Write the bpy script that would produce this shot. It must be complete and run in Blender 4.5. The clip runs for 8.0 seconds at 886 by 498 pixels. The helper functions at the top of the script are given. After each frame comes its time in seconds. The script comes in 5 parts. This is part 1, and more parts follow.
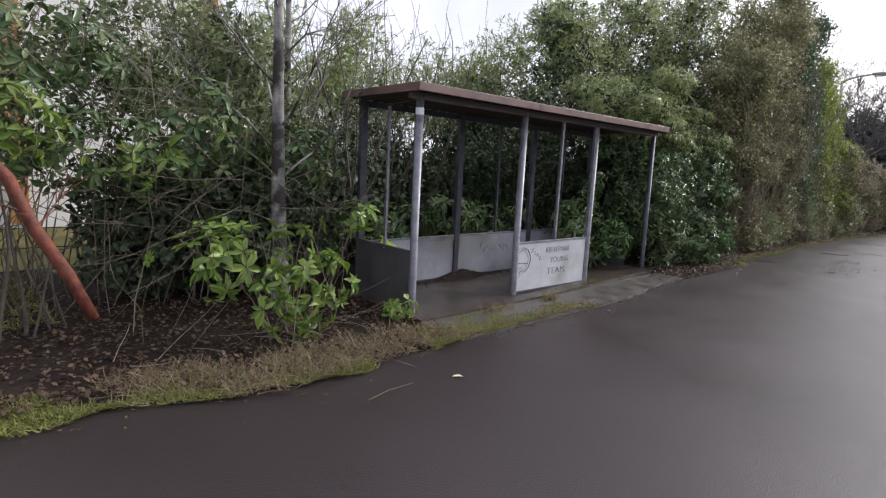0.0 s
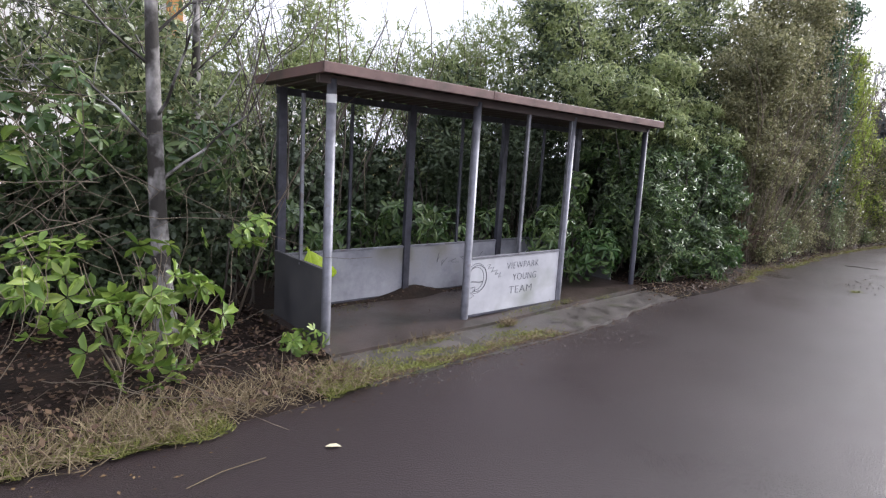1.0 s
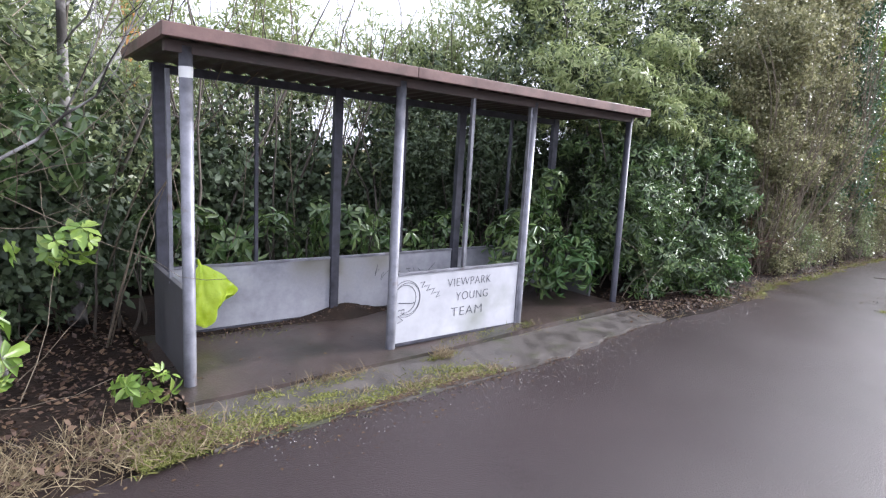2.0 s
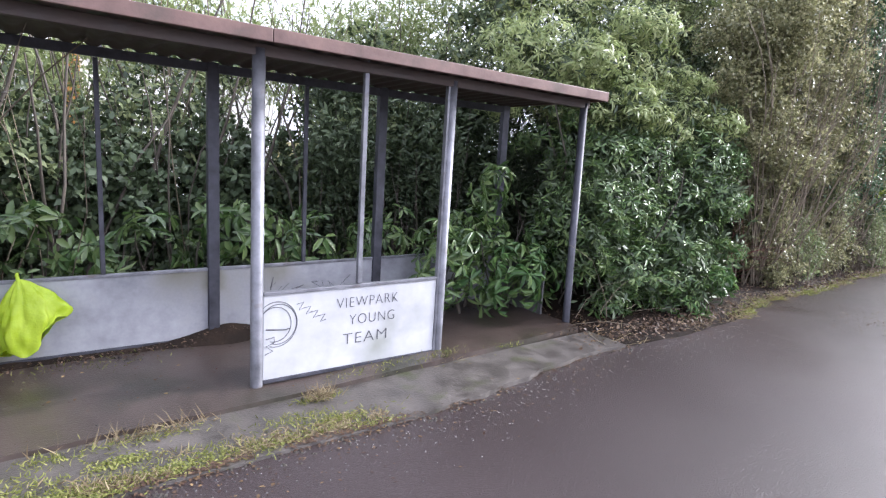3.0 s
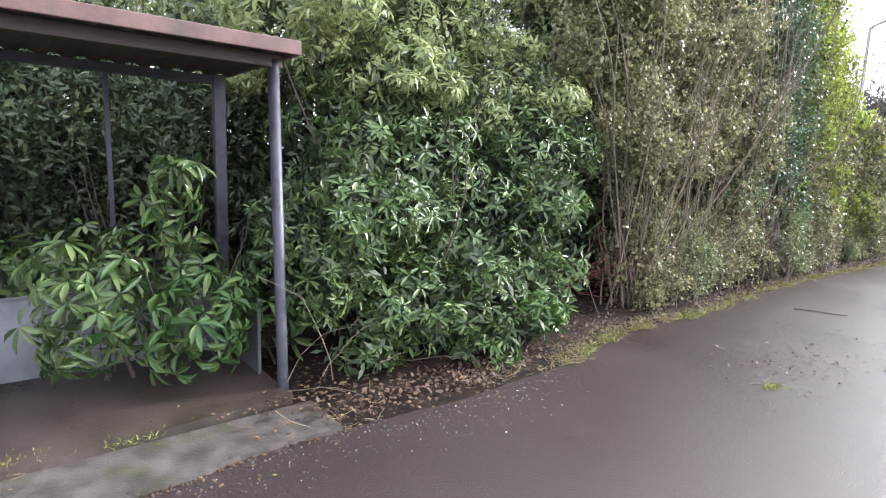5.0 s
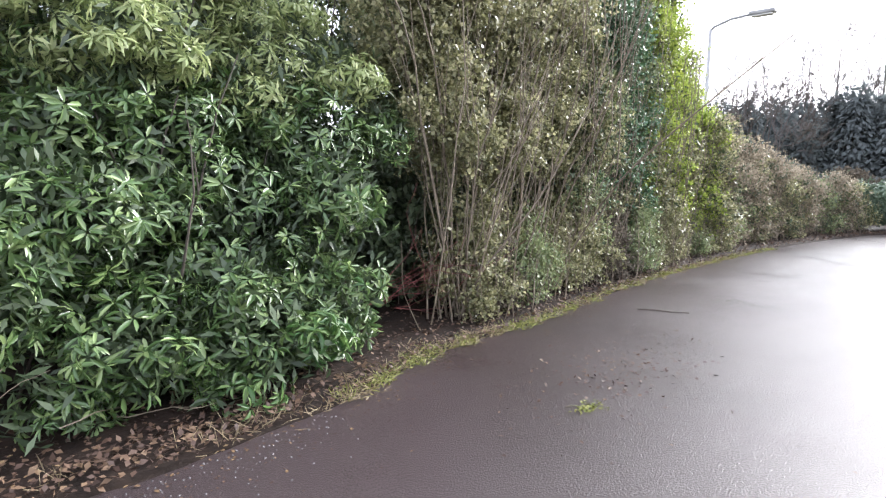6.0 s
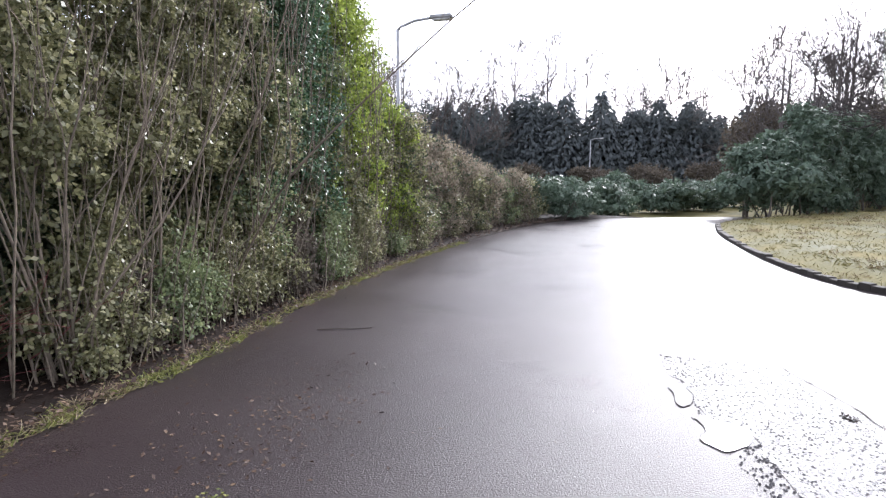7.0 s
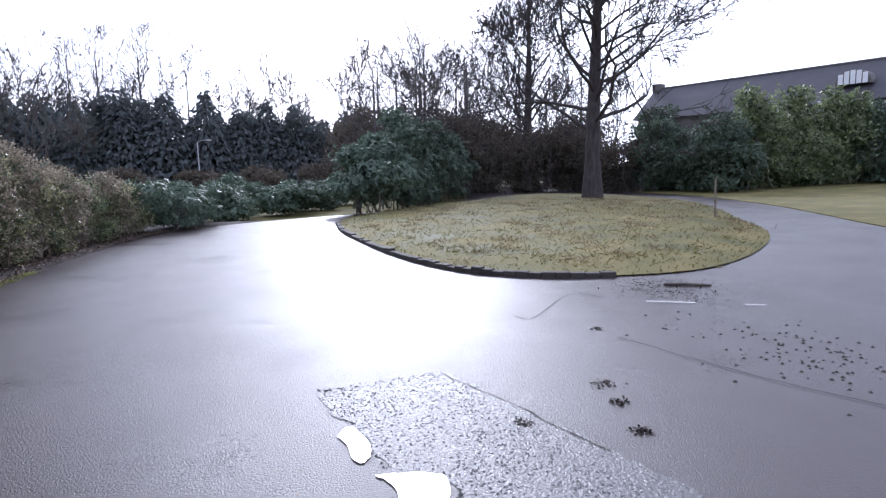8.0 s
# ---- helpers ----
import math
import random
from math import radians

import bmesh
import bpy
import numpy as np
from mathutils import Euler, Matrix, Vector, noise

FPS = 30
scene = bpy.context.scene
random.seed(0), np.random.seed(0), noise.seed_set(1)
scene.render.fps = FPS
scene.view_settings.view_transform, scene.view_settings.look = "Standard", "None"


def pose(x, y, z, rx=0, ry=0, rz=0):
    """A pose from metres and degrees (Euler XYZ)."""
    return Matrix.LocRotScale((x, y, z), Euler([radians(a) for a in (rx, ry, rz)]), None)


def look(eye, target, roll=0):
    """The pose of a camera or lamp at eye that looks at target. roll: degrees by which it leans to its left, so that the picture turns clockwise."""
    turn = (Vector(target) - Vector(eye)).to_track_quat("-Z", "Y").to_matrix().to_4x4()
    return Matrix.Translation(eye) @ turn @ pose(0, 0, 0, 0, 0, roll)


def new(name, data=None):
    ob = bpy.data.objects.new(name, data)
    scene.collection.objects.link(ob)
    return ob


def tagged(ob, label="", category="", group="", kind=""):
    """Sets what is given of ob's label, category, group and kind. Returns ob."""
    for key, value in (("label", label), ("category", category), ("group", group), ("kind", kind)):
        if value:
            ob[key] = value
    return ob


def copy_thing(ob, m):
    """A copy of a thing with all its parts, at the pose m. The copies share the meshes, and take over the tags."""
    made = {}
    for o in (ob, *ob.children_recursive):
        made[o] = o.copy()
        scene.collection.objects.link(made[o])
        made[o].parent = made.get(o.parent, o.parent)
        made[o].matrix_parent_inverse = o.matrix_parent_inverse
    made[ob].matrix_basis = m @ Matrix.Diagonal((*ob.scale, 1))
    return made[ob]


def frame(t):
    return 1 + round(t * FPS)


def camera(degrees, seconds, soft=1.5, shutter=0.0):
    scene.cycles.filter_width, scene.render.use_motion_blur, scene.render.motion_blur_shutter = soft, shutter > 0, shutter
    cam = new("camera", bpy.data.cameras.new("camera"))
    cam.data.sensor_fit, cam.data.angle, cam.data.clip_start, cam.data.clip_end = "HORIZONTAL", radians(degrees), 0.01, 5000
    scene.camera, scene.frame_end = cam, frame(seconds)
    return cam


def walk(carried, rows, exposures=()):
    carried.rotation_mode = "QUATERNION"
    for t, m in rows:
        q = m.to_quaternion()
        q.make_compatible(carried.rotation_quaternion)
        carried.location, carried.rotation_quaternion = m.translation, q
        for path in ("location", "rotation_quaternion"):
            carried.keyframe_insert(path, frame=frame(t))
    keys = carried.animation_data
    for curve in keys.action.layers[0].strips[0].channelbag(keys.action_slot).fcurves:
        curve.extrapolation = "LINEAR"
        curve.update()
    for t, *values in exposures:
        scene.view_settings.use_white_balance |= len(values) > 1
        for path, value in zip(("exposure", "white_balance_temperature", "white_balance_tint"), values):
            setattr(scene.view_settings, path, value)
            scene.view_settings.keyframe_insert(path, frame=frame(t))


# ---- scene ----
cam = camera(74.7, 8.0, soft=1.25)

PATH = [
    (0, (-5.477, -4.699, 1.655), (-4.151, -3.234, 1.346), 3.0),
    (0.5, (-4.747, -4.561, 1.675), (-3.451, -3.07, 1.362), 3.2),
    (1, (-4.04, -4.418, 1.724), (-2.774, -2.904, 1.399), 3.4),
    (2.5, (-1.938, -3.916, 1.701), (-0.754, -2.339, 1.37), 3.4),
    (3, (-1.249, -3.789, 1.696), (-0.083, -2.199, 1.358), 3.6),
    (3.5, (-0.552, -3.667, 1.689), (0.594, -2.064, 1.345), 3.6),
    (4, (0.153, -3.608, 1.725), (1.313, -2.02, 1.361), 3.9),
    (4.2, (0.471, -3.6, 1.728), (1.619, -2.002, 1.372), 3.7),
    (5.3, (2.039, -3.601, 1.598), (3.307, -2.083, 1.299), 1.5),
    (5.5, (2.299, -3.581, 1.555), (3.611, -2.099, 1.272), 1.2),
    (6, (2.976, -3.555, 1.501), (4.432, -2.209, 1.238), 0.6),
    (6.5, (3.597, -3.564, 1.502), (5.265, -2.492, 1.238), 0.4),
    (7, (4.107, -3.608, 1.564), (6.008, -3.046, 1.294), 0.1),
    (7.5, (4.664, -3.607, 1.548), (6.646, -3.64, 1.284), -0.9),
    (8, (5.252, -3.545, 1.507), (7.114, -4.222, 1.235), -1.3),
]
walk(cam, [(t, look(e, a, r)) for t, e, a, r in PATH],
     [(0, 0.04, 6100, 12), (1, 0.55, 6000, 13), (2.5, 1.25, 5800, 13), (3.5, 1.34, 5850, 13), (5.5, 1.68, 5980, 10), (6.5, 1.28, 5880, 12), (7, 0.9, 5800, 14), (7.5, 0.74, 5600, 16), (8, 0.4, 5300, 18)])

# ---- light ----
SUN_AZ, SUN_EL = radians(-16), radians(27)      # measured from +x towards +y
sun_dir = Vector((math.cos(SUN_EL) * math.cos(SUN_AZ), math.cos(SUN_EL) * math.sin(SUN_AZ), math.sin(SUN_EL)))
world = bpy.data.worlds.new("hazy_sky")
scene.world = world
world.use_nodes = True
wn, wl = world.node_tree.nodes, world.node_tree.links
wn.clear()
sky = wn.new("ShaderNodeTexSky")
sky.sky_type, sky.sun_disc = "NISHITA", False
sky.sun_elevation, sky.sun_rotation = SUN_EL, math.pi / 2 - SUN_AZ
sky.air_density, sky.dust_density = 1.0, 4.0
cloud_co = wn.new("ShaderNodeTexCoord")
cloud = wn.new("ShaderNodeTexNoise")
cloud.inputs["Scale"].default_value, cloud.inputs["Detail"].default_value = 2.2, 5
wl.new(cloud_co.outputs["Generated"], cloud.inputs["Vector"])
ramp = wn.new("ShaderNodeValToRGB")
ramp.color_ramp.elements[0].position, ramp.color_ramp.elements[0].color = 0.3, (0.55, 0.55, 0.55, 1)
ramp.color_ramp.elements[1].position, ramp.color_ramp.elements[1].color = 0.56, (0.93, 0.93, 0.93, 1)
wl.new(cloud.outputs["Fac"], ramp.inputs["Fac"])
mix = wn.new("ShaderNodeMix")
mix.data_type = "RGBA"
wl.new(ramp.outputs["Color"], mix.inputs["Factor"])
wl.new(sky.outputs["Color"], mix.inputs["A"])
glow = wn.new("ShaderNodeVectorMath")                     # haze brightens towards the veiled sun
glow.operation = "DOT_PRODUCT"
glow.inputs[1].default_value = sun_dir
wl.new(cloud_co.outputs["Generated"], glow.inputs[0])
clampd = wn.new("ShaderNodeMath")
clampd.operation = "MAXIMUM"
clampd.inputs[1].default_value = 0.0
wl.new(glow.outputs["Value"], clampd.inputs[0])
power = wn.new("ShaderNodeMath")
power.operation = "POWER"
power.inputs[1].default_value = 5.0
wl.new(clampd.outputs["Value"], power.inputs[0])
haze = wn.new("ShaderNodeMix")
haze.data_type = "RGBA"
haze.inputs["A"].default_value = (10.5, 10.4, 11.2, 1)    # thin bright cloud
haze.inputs["B"].default_value = (34, 33, 32, 1)
wl.new(power.outputs["Value"], haze.inputs["Factor"])
wl.new(haze.outputs["Result"], mix.inputs["B"])
bg = wn.new("ShaderNodeBackground")
bg.inputs["Strength"].default_value = 0.1
wl.new(mix.outputs["Result"], bg.inputs["Color"])
wl.new(bg.outputs["Background"], wn.new("ShaderNodeOutputWorld").inputs["Surface"])

lamp = bpy.data.lights.new("sun", "SUN")
lamp.energy, lamp.angle, lamp.color = 2.6, radians(14), (1.0, 0.95, 0.88)
sun = new("sun", lamp)
sun.matrix_world = look(sun_dir * 50, (0, 0, 0))


# ---- materials ----
def mat(name, ramp_cols, rough=0.6, metal=0.0, scale=6.0, detail=6, bump=0.2, bump_scale=40.0, spec=0.5, island=0.0,
        rough_var=0.15, translucent=0.0, stretch=(1, 1, 1), blotch=None, per_object=0.0):
    """Noise-coloured surface: large stains, fine grain, relief and uneven gloss."""
    m = bpy.data.materials.new(name)
    m.use_nodes = True
    n, l = m.node_tree.nodes, m.node_tree.links
    b = n["Principled BSDF"]
    co = n.new("ShaderNodeTexCoord")
    mp = n.new("ShaderNodeMapping")
    mp.inputs["Scale"].default_value = stretch
    l.new(co.outputs["Object"], mp.inputs["Vector"])
    nz = n.new("ShaderNodeTexNoise")
    nz.inputs["Scale"].default_value, nz.inputs["Detail"].default_value, nz.inputs["Roughness"].default_value = scale, detail, 0.65
    l.new(mp.outputs["Vector"], nz.inputs["Vector"])
    fac = nz.outputs["Fac"]
    if island or per_object:
        src = n.new("ShaderNodeNewGeometry").outputs["Random Per Island"] if island else n.new("ShaderNodeObjectInfo").outputs["Random"]
        mx = n.new("ShaderNodeMix")
        mx.inputs["Factor"].default_value = island or per_object
        l.new(fac, mx.inputs["A"])
        l.new(src, mx.inputs["B"])
        fac = mx.outputs["Result"]
    cr = n.new("ShaderNodeValToRGB")
    els = cr.color_ramp.elements
    lo, hi = (0.0, 1.0) if (island or per_object) else (0.3, 0.72)
    for i, c in enumerate(ramp_cols):
        e = els[i] if i < 2 else els.new(0.5)
        e.color = (*c, 1)
    for i, e in enumerate(els):
        e.position = lo + (hi - lo) * i / (len(ramp_cols) - 1)
    for i, c in enumerate(ramp_cols):
        els[i].color = (*c, 1)
    l.new(fac, cr.inputs["Fac"])
    col = cr.outputs["Color"]
    if blotch:
        bc, bs, b0, b1 = blotch
        nb = n.new("ShaderNodeTexNoise")
        nb.inputs["Scale"].default_value, nb.inputs["Detail"].default_value = bs, 4
        l.new(co.outputs["Object"], nb.inputs["Vector"])
        mr = n.new("ShaderNodeMapRange")
        mr.inputs["From Min"].default_value, mr.inputs["From Max"].default_value = b0, b1
        l.new(nb.outputs["Fac"], mr.inputs["Value"])
        mx = n.new("ShaderNodeMix")
        mx.data_type = "RGBA"
        mx.inputs["B"].default_value = (*bc, 1)
        l.new(mr.outputs["Result"], mx.inputs["Factor"])
        l.new(col, mx.inputs["A"])
        col = mx.outputs["Result"]
    l.new(col, b.inputs["Base Color"])
    b.inputs["Metallic"].default_value = metal
    b.inputs["Specular IOR Level"].default_value = spec
    rr = n.new("ShaderNodeMapRange")
    rr.inputs["To Min"].default_value, rr.inputs["To Max"].default_value = max(0.03, rough - rough_var), min(1, rough + rough_var)
    rr.inputs["From Min"].default_value, rr.inputs["From Max"].default_value = 0.32, 0.68
    l.new(nz.outputs["Fac"], rr.inputs["Value"])
    l.new(rr.outputs["Result"], b.inputs["Roughness"])
    if bump:
        nf = n.new("ShaderNodeTexNoise")
        nf.inputs["Scale"].default_value, nf.inputs["Detail"].default_value = bump_scale, 4
        l.new(mp.outputs["Vector"], nf.inputs["Vector"])
        bp = n.new("ShaderNodeBump")
        bp.inputs["Strength"].default_value, bp.inputs["Distance"].default_value = bump, 0.01
        l.new(nf.outputs["Fac"], bp.inputs["Height"])
        l.new(bp.outputs["Normal"], b.inputs["Normal"])
    if translucent:
        tr = n.new("ShaderNodeBsdfTranslucent")
        l.new(col, tr.inputs["Color"])
        ms = n.new("ShaderNodeMixShader")
        ms.inputs["Fac"].default_value = translucent
        l.new(b.outputs["BSDF"], ms.inputs[1])
        l.new(tr.outputs["BSDF"], ms.inputs[2])
        l.new(ms.outputs["Shader"], n["Material Output"].inputs["Surface"])
    return m


def leafmat(name, cols, rough=0.38, translucent=0.25, island=0.7, spec=0.5):
    return mat(name, cols, rough=rough, scale=1.6, detail=3, bump=0, island=island, translucent=translucent, spec=spec, rough_var=0.12)


def asphalt(name, dark, pale):
    """Wet close-grained asphalt: fine stone speckle, slow drifts of damp, gloss that changes gently."""
    m = bpy.data.materials.new(name)
    m.use_nodes = True
    n, l = m.node_tree.nodes, m.node_tree.links
    b = n["Principled BSDF"]
    co = n.new("ShaderNodeTexCoord").outputs["Object"]

    def noise_tex(scale, detail, rough=0.5):
        t = n.new("ShaderNodeTexNoise")
        t.inputs["Scale"].default_value, t.inputs["Detail"].default_value, t.inputs["Roughness"].default_value = scale, detail, rough
        l.new(co, t.inputs["Vector"])
        return t.outputs["Fac"]

    def span(src, a0, a1, b0, b1):
        t = n.new("ShaderNodeMapRange")
        for k, v in (("From Min", a0), ("From Max", a1), ("To Min", b0), ("To Max", b1)):
            t.inputs[k].default_value = v
        l.new(src, t.inputs["Value"])
        return t.outputs["Result"]

    def maths(op, p, q):
        t = n.new("ShaderNodeMath")
        t.operation = op
        l.new(p, t.inputs[0])
        l.new(q, t.inputs[1])
        return t.outputs["Value"]

    drift, grain, damp = noise_tex(0.3, 2), noise_tex(140, 3, 0.7), noise_tex(0.75, 3, 0.45)
    f = maths("ADD", span(drift, 0.3, 0.7, 0.0, 0.45), span(grain, 0.3, 0.7, 0.0, 0.55))
    mx = n.new("ShaderNodeMix")
    mx.data_type = "RGBA"
    mx.inputs["A"].default_value, mx.inputs["B"].default_value = (*dark, 1), (*pale, 1)
    l.new(f, mx.inputs["Factor"])
    l.new(mx.outputs["Result"], b.inputs["Base Color"])
    l.new(maths("ADD", span(damp, 0.25, 0.75, 0.2, 0.38), span(grain, 0.3, 0.7, 0.0, 0.14)), b.inputs["Roughness"])
    b.inputs["Specular IOR Level"].default_value = 0.46
    bp = n.new("ShaderNodeBump")
    bp.inputs["Strength"].default_value, bp.inputs["Distance"].default_value = 0.6, 0.01
    l.new(noise_tex(95, 3, 0.6), bp.inputs["Height"])
    l.new(bp.outputs["Normal"], b.inputs["Normal"])
    return m


M_ASPHALT = asphalt("wet_asphalt", (0.016, 0.0105, 0.011), (0.05, 0.036, 0.037))
M_AGGREGATE = mat("worn_aggregate", [(0.02, 0.018, 0.018), (0.11, 0.1, 0.1)], rough=0.34, scale=45, bump=1.0, bump_scale=60)
M_WATER = mat("puddle_water", [(0.02, 0.02, 0.02), (0.03, 0.028, 0.028)], rough=0.06, rough_var=0.02, bump=0.02, bump_scale=8, scale=2)
M_SOIL = mat("leaf_mould", [(0.008, 0.0055, 0.0045), (0.035, 0.023, 0.017)], rough=0.9, scale=5, bump=0.9, bump_scale=30, spec=0.2)
M_LAWN = mat("rough_lawn", [(0.07, 0.072, 0.022), (0.13, 0.115, 0.04), (0.22, 0.175, 0.075)], rough=0.9, scale=0.9, detail=10, bump=1.0, bump_scale=22, spec=0.2)
M_CONCRETE = mat("old_concrete", [(0.036, 0.031, 0.028), (0.115, 0.1, 0.092)], rough=0.5, scale=5, detail=8, bump=0.5, bump_scale=60, blotch=((0.045, 0.05, 0.02), 2.6, 0.56, 0.7))
M_SLAB = mat("damp_concrete", [(0.028, 0.02, 0.017), (0.085, 0.062, 0.054)], rough=0.38, scale=1.6, bump=0.3, bump_scale=60, blotch=((0.022, 0.02, 0.012), 1.4, 0.5, 0.68))
M_PANEL = mat("painted_panel", [(0.2, 0.2, 0.225), (0.42, 0.42, 0.46)], rough=0.45, scale=3, bump=0.08, bump_scale=30, blotch=((0.13, 0.12, 0.085), 1.5, 0.52, 0.74))
M_PANELF = mat("pale_painted_panel", [(0.4, 0.4, 0.43), (0.55, 0.55, 0.58)], rough=0.42, scale=2.5, bump=0.06, bump_scale=30, blotch=((0.27, 0.28, 0.25), 1.7, 0.54, 0.8))
# dark tone for the shelter's two end panels
M_PANELD = mat("dark_panel", [(0.05, 0.05, 0.055), (0.12, 0.115, 0.115)], rough=0.6, scale=3, bump=0.1, bump_scale=30)
M_STEEL = mat("galvanised_steel", [(0.13, 0.13, 0.15), (0.29, 0.29, 0.325)], rough=0.5, metal=0.5, scale=9, bump=0.1, bump_scale=40, blotch=((0.13, 0.09, 0.07), 6, 0.6, 0.75))
# darker steel tone: rear posts and bars, lower rails, end post, fence wire
M_STEELD = mat("darker_steel", [(0.035, 0.035, 0.045), (0.1, 0.1, 0.125)], rough=0.5, metal=0.4, scale=9, bump=0.1, bump_scale=40)
M_ROOF = mat("brown_roof_sheet", [(0.055, 0.038, 0.035), (0.11, 0.08, 0.072)], rough=0.55, scale=4, bump=0.15, bump_scale=30)
M_FASCIA = mat("red_brown_fascia", [(0.1, 0.055, 0.05), (0.2, 0.12, 0.105)], rough=0.5, scale=5, bump=0.15, bump_scale=40, blotch=((0.06, 0.05, 0.04), 3, 0.55, 0.75))
M_SCRATCH = mat("dark_scratch", [(0.05, 0.05, 0.06), (0.16, 0.16, 0.18)], rough=0.7, scale=30, bump=0)
M_PALELEAF = mat("pale_leaf", [(0.5, 0.45, 0.28), (0.68, 0.62, 0.45)], rough=0.6, scale=30, bump=0)
M_ROADPAINT = mat("worn_road_paint", [(0.12, 0.11, 0.11), (0.55, 0.54, 0.53)], rough=0.6, scale=14, bump=0.2)
M_WHITE = mat("white_sticker", [(0.7, 0.7, 0.7), (0.8, 0.8, 0.78)], rough=0.5, bump=0)
M_BAG = mat("lime_plastic", [(0.5, 0.66, 0.03), (0.68, 0.82, 0.08)], rough=0.3, scale=8, bump=0.6, bump_scale=22, translucent=0.45)
M_WETBARK = mat("wet_dark_bark", [(0.028, 0.023, 0.022), (0.085, 0.072, 0.068)], rough=0.9, scale=9, bump=0.6, bump_scale=30, spec=0.2, stretch=(1, 1, 0.3))
M_LITTER = leafmat("wet_litter_leaf", [(0.025, 0.014, 0.01), (0.07, 0.038, 0.024), (0.17, 0.11, 0.06)], rough=0.7, translucent=0.05)
M_BARK = mat("grey_bark", [(0.07, 0.055, 0.045), (0.2, 0.17, 0.14)], rough=0.85, scale=14, bump=0.5, bump_scale=40, stretch=(1, 1, 0.3))
M_BIRCH = mat("pale_bark", [(0.09, 0.08, 0.075), (0.42, 0.4, 0.39)], rough=0.8, scale=9, bump=0.6, bump_scale=30, stretch=(1, 1, 0.6), blotch=((0.035, 0.03, 0.026), 3.2, 0.47, 0.56))
M_REDBARK = mat("orange_bark", [(0.06, 0.02, 0.012), (0.28, 0.08, 0.045)], rough=0.7, scale=16, bump=0.6, bump_scale=40)
M_TWIG = mat("brown_twig", [(0.075, 0.06, 0.042), (0.26, 0.21, 0.155)], rough=0.85, scale=12, bump=0)
M_REDTWIG = mat("red_twig", [(0.09, 0.025, 0.025), (0.2, 0.055, 0.05)], rough=0.8, scale=12, bump=0)
M_GREYTWIG = mat("grey_twig", [(0.07, 0.06, 0.055), (0.15, 0.13, 0.12)], rough=0.85, scale=12, bump=0)
M_DARKTWIG = mat("dark_twig", [(0.045, 0.036, 0.03), (0.12, 0.1, 0.08)], rough=0.8, scale=12, bump=0)
M_RHODO = leafmat("rhododendron_leaf", [(0.034, 0.072, 0.024), (0.095, 0.16, 0.05), (0.25, 0.32, 0.125)], rough=0.3, spec=0.55, translucent=0.2)
M_RHODOP = leafmat("pale_rhododendron_leaf", [(0.07, 0.14, 0.024), (0.16, 0.25, 0.045), (0.3, 0.38, 0.09)], rough=0.4, translucent=0.3)
M_YELLOW = leafmat("yellow_green_leaf", [(0.15, 0.2, 0.07), (0.31, 0.37, 0.15), (0.52, 0.55, 0.28)], rough=0.36, translucent=0.4)
M_OLIVE = leafmat("olive_leaf", [(0.085, 0.12, 0.055), (0.19, 0.23, 0.105), (0.32, 0.35, 0.17)], rough=0.42, translucent=0.4)
M_HOLLY = leafmat("holly_leaf", [(0.03, 0.07, 0.04), (0.08, 0.15, 0.075), (0.22, 0.3, 0.17)], rough=0.24)
M_PRIVET = leafmat("privet_leaf", [(0.08, 0.085, 0.042), (0.2, 0.2, 0.095), (0.5, 0.47, 0.28)], rough=0.4, translucent=0.5)
M_LIME = leafmat("lime_leaf", [(0.14, 0.2, 0.025), (0.28, 0.36, 0.06), (0.48, 0.52, 0.13)], translucent=0.55)
M_DULL = leafmat("dull_winter_leaf", [(0.06, 0.052, 0.042), (0.1, 0.085, 0.066), (0.16, 0.135, 0.1)], rough=0.85, spec=0.2, translucent=0.3)
M_BRAMBLE = leafmat("pale_winter_leaf", [(0.13, 0.11, 0.08), (0.25, 0.215, 0.16), (0.42, 0.36, 0.27)], rough=0.8, spec=0.2, translucent=0.5)
M_BROWN = leafmat("dry_leaf", [(0.06, 0.035, 0.018), (0.14, 0.085, 0.04), (0.28, 0.2, 0.1)], rough=0.8, translucent=0.1)
M_GRASS = leafmat("verge_grass", [(0.075, 0.095, 0.02), (0.18, 0.195, 0.045), (0.36, 0.34, 0.12)], rough=0.75)
M_TURF = leafmat("winter_turf_blade", [(0.1, 0.095, 0.03), (0.19, 0.165, 0.06), (0.32, 0.27, 0.12)], rough=0.8)
M_STRAW = leafmat("dead_straw", [(0.11, 0.08, 0.045), (0.22, 0.17, 0.1), (0.38, 0.32, 0.2)], rough=0.85)
# needle colour lightened and greyed to paint in the distance haze
M_HAZED_CONIFER = leafmat("hazed_conifer_needles", [(0.085, 0.1, 0.1), (0.125, 0.14, 0.14), (0.165, 0.18, 0.175)], rough=0.9, spec=0.1, translucent=0.4)
M_GREYLEAF = leafmat("grey_green_leaf", [(0.055, 0.085, 0.058), (0.095, 0.135, 0.09), (0.15, 0.19, 0.13)], rough=0.55, spec=0.3)
M_RENDER = mat("pale_render", [(0.74, 0.72, 0.7), (0.84, 0.83, 0.81)], rough=0.85, scale=2, bump=0.2)
M_SLATE = mat("slate", [(0.045, 0.043, 0.05), (0.085, 0.08, 0.09)], rough=0.75, scale=1.5, bump=0.5, bump_scale=9, spec=0.3)
M_STONE = mat("dark_stone", [(0.08, 0.075, 0.07), (0.17, 0.16, 0.15)], rough=0.8, scale=3, bump=0.3)
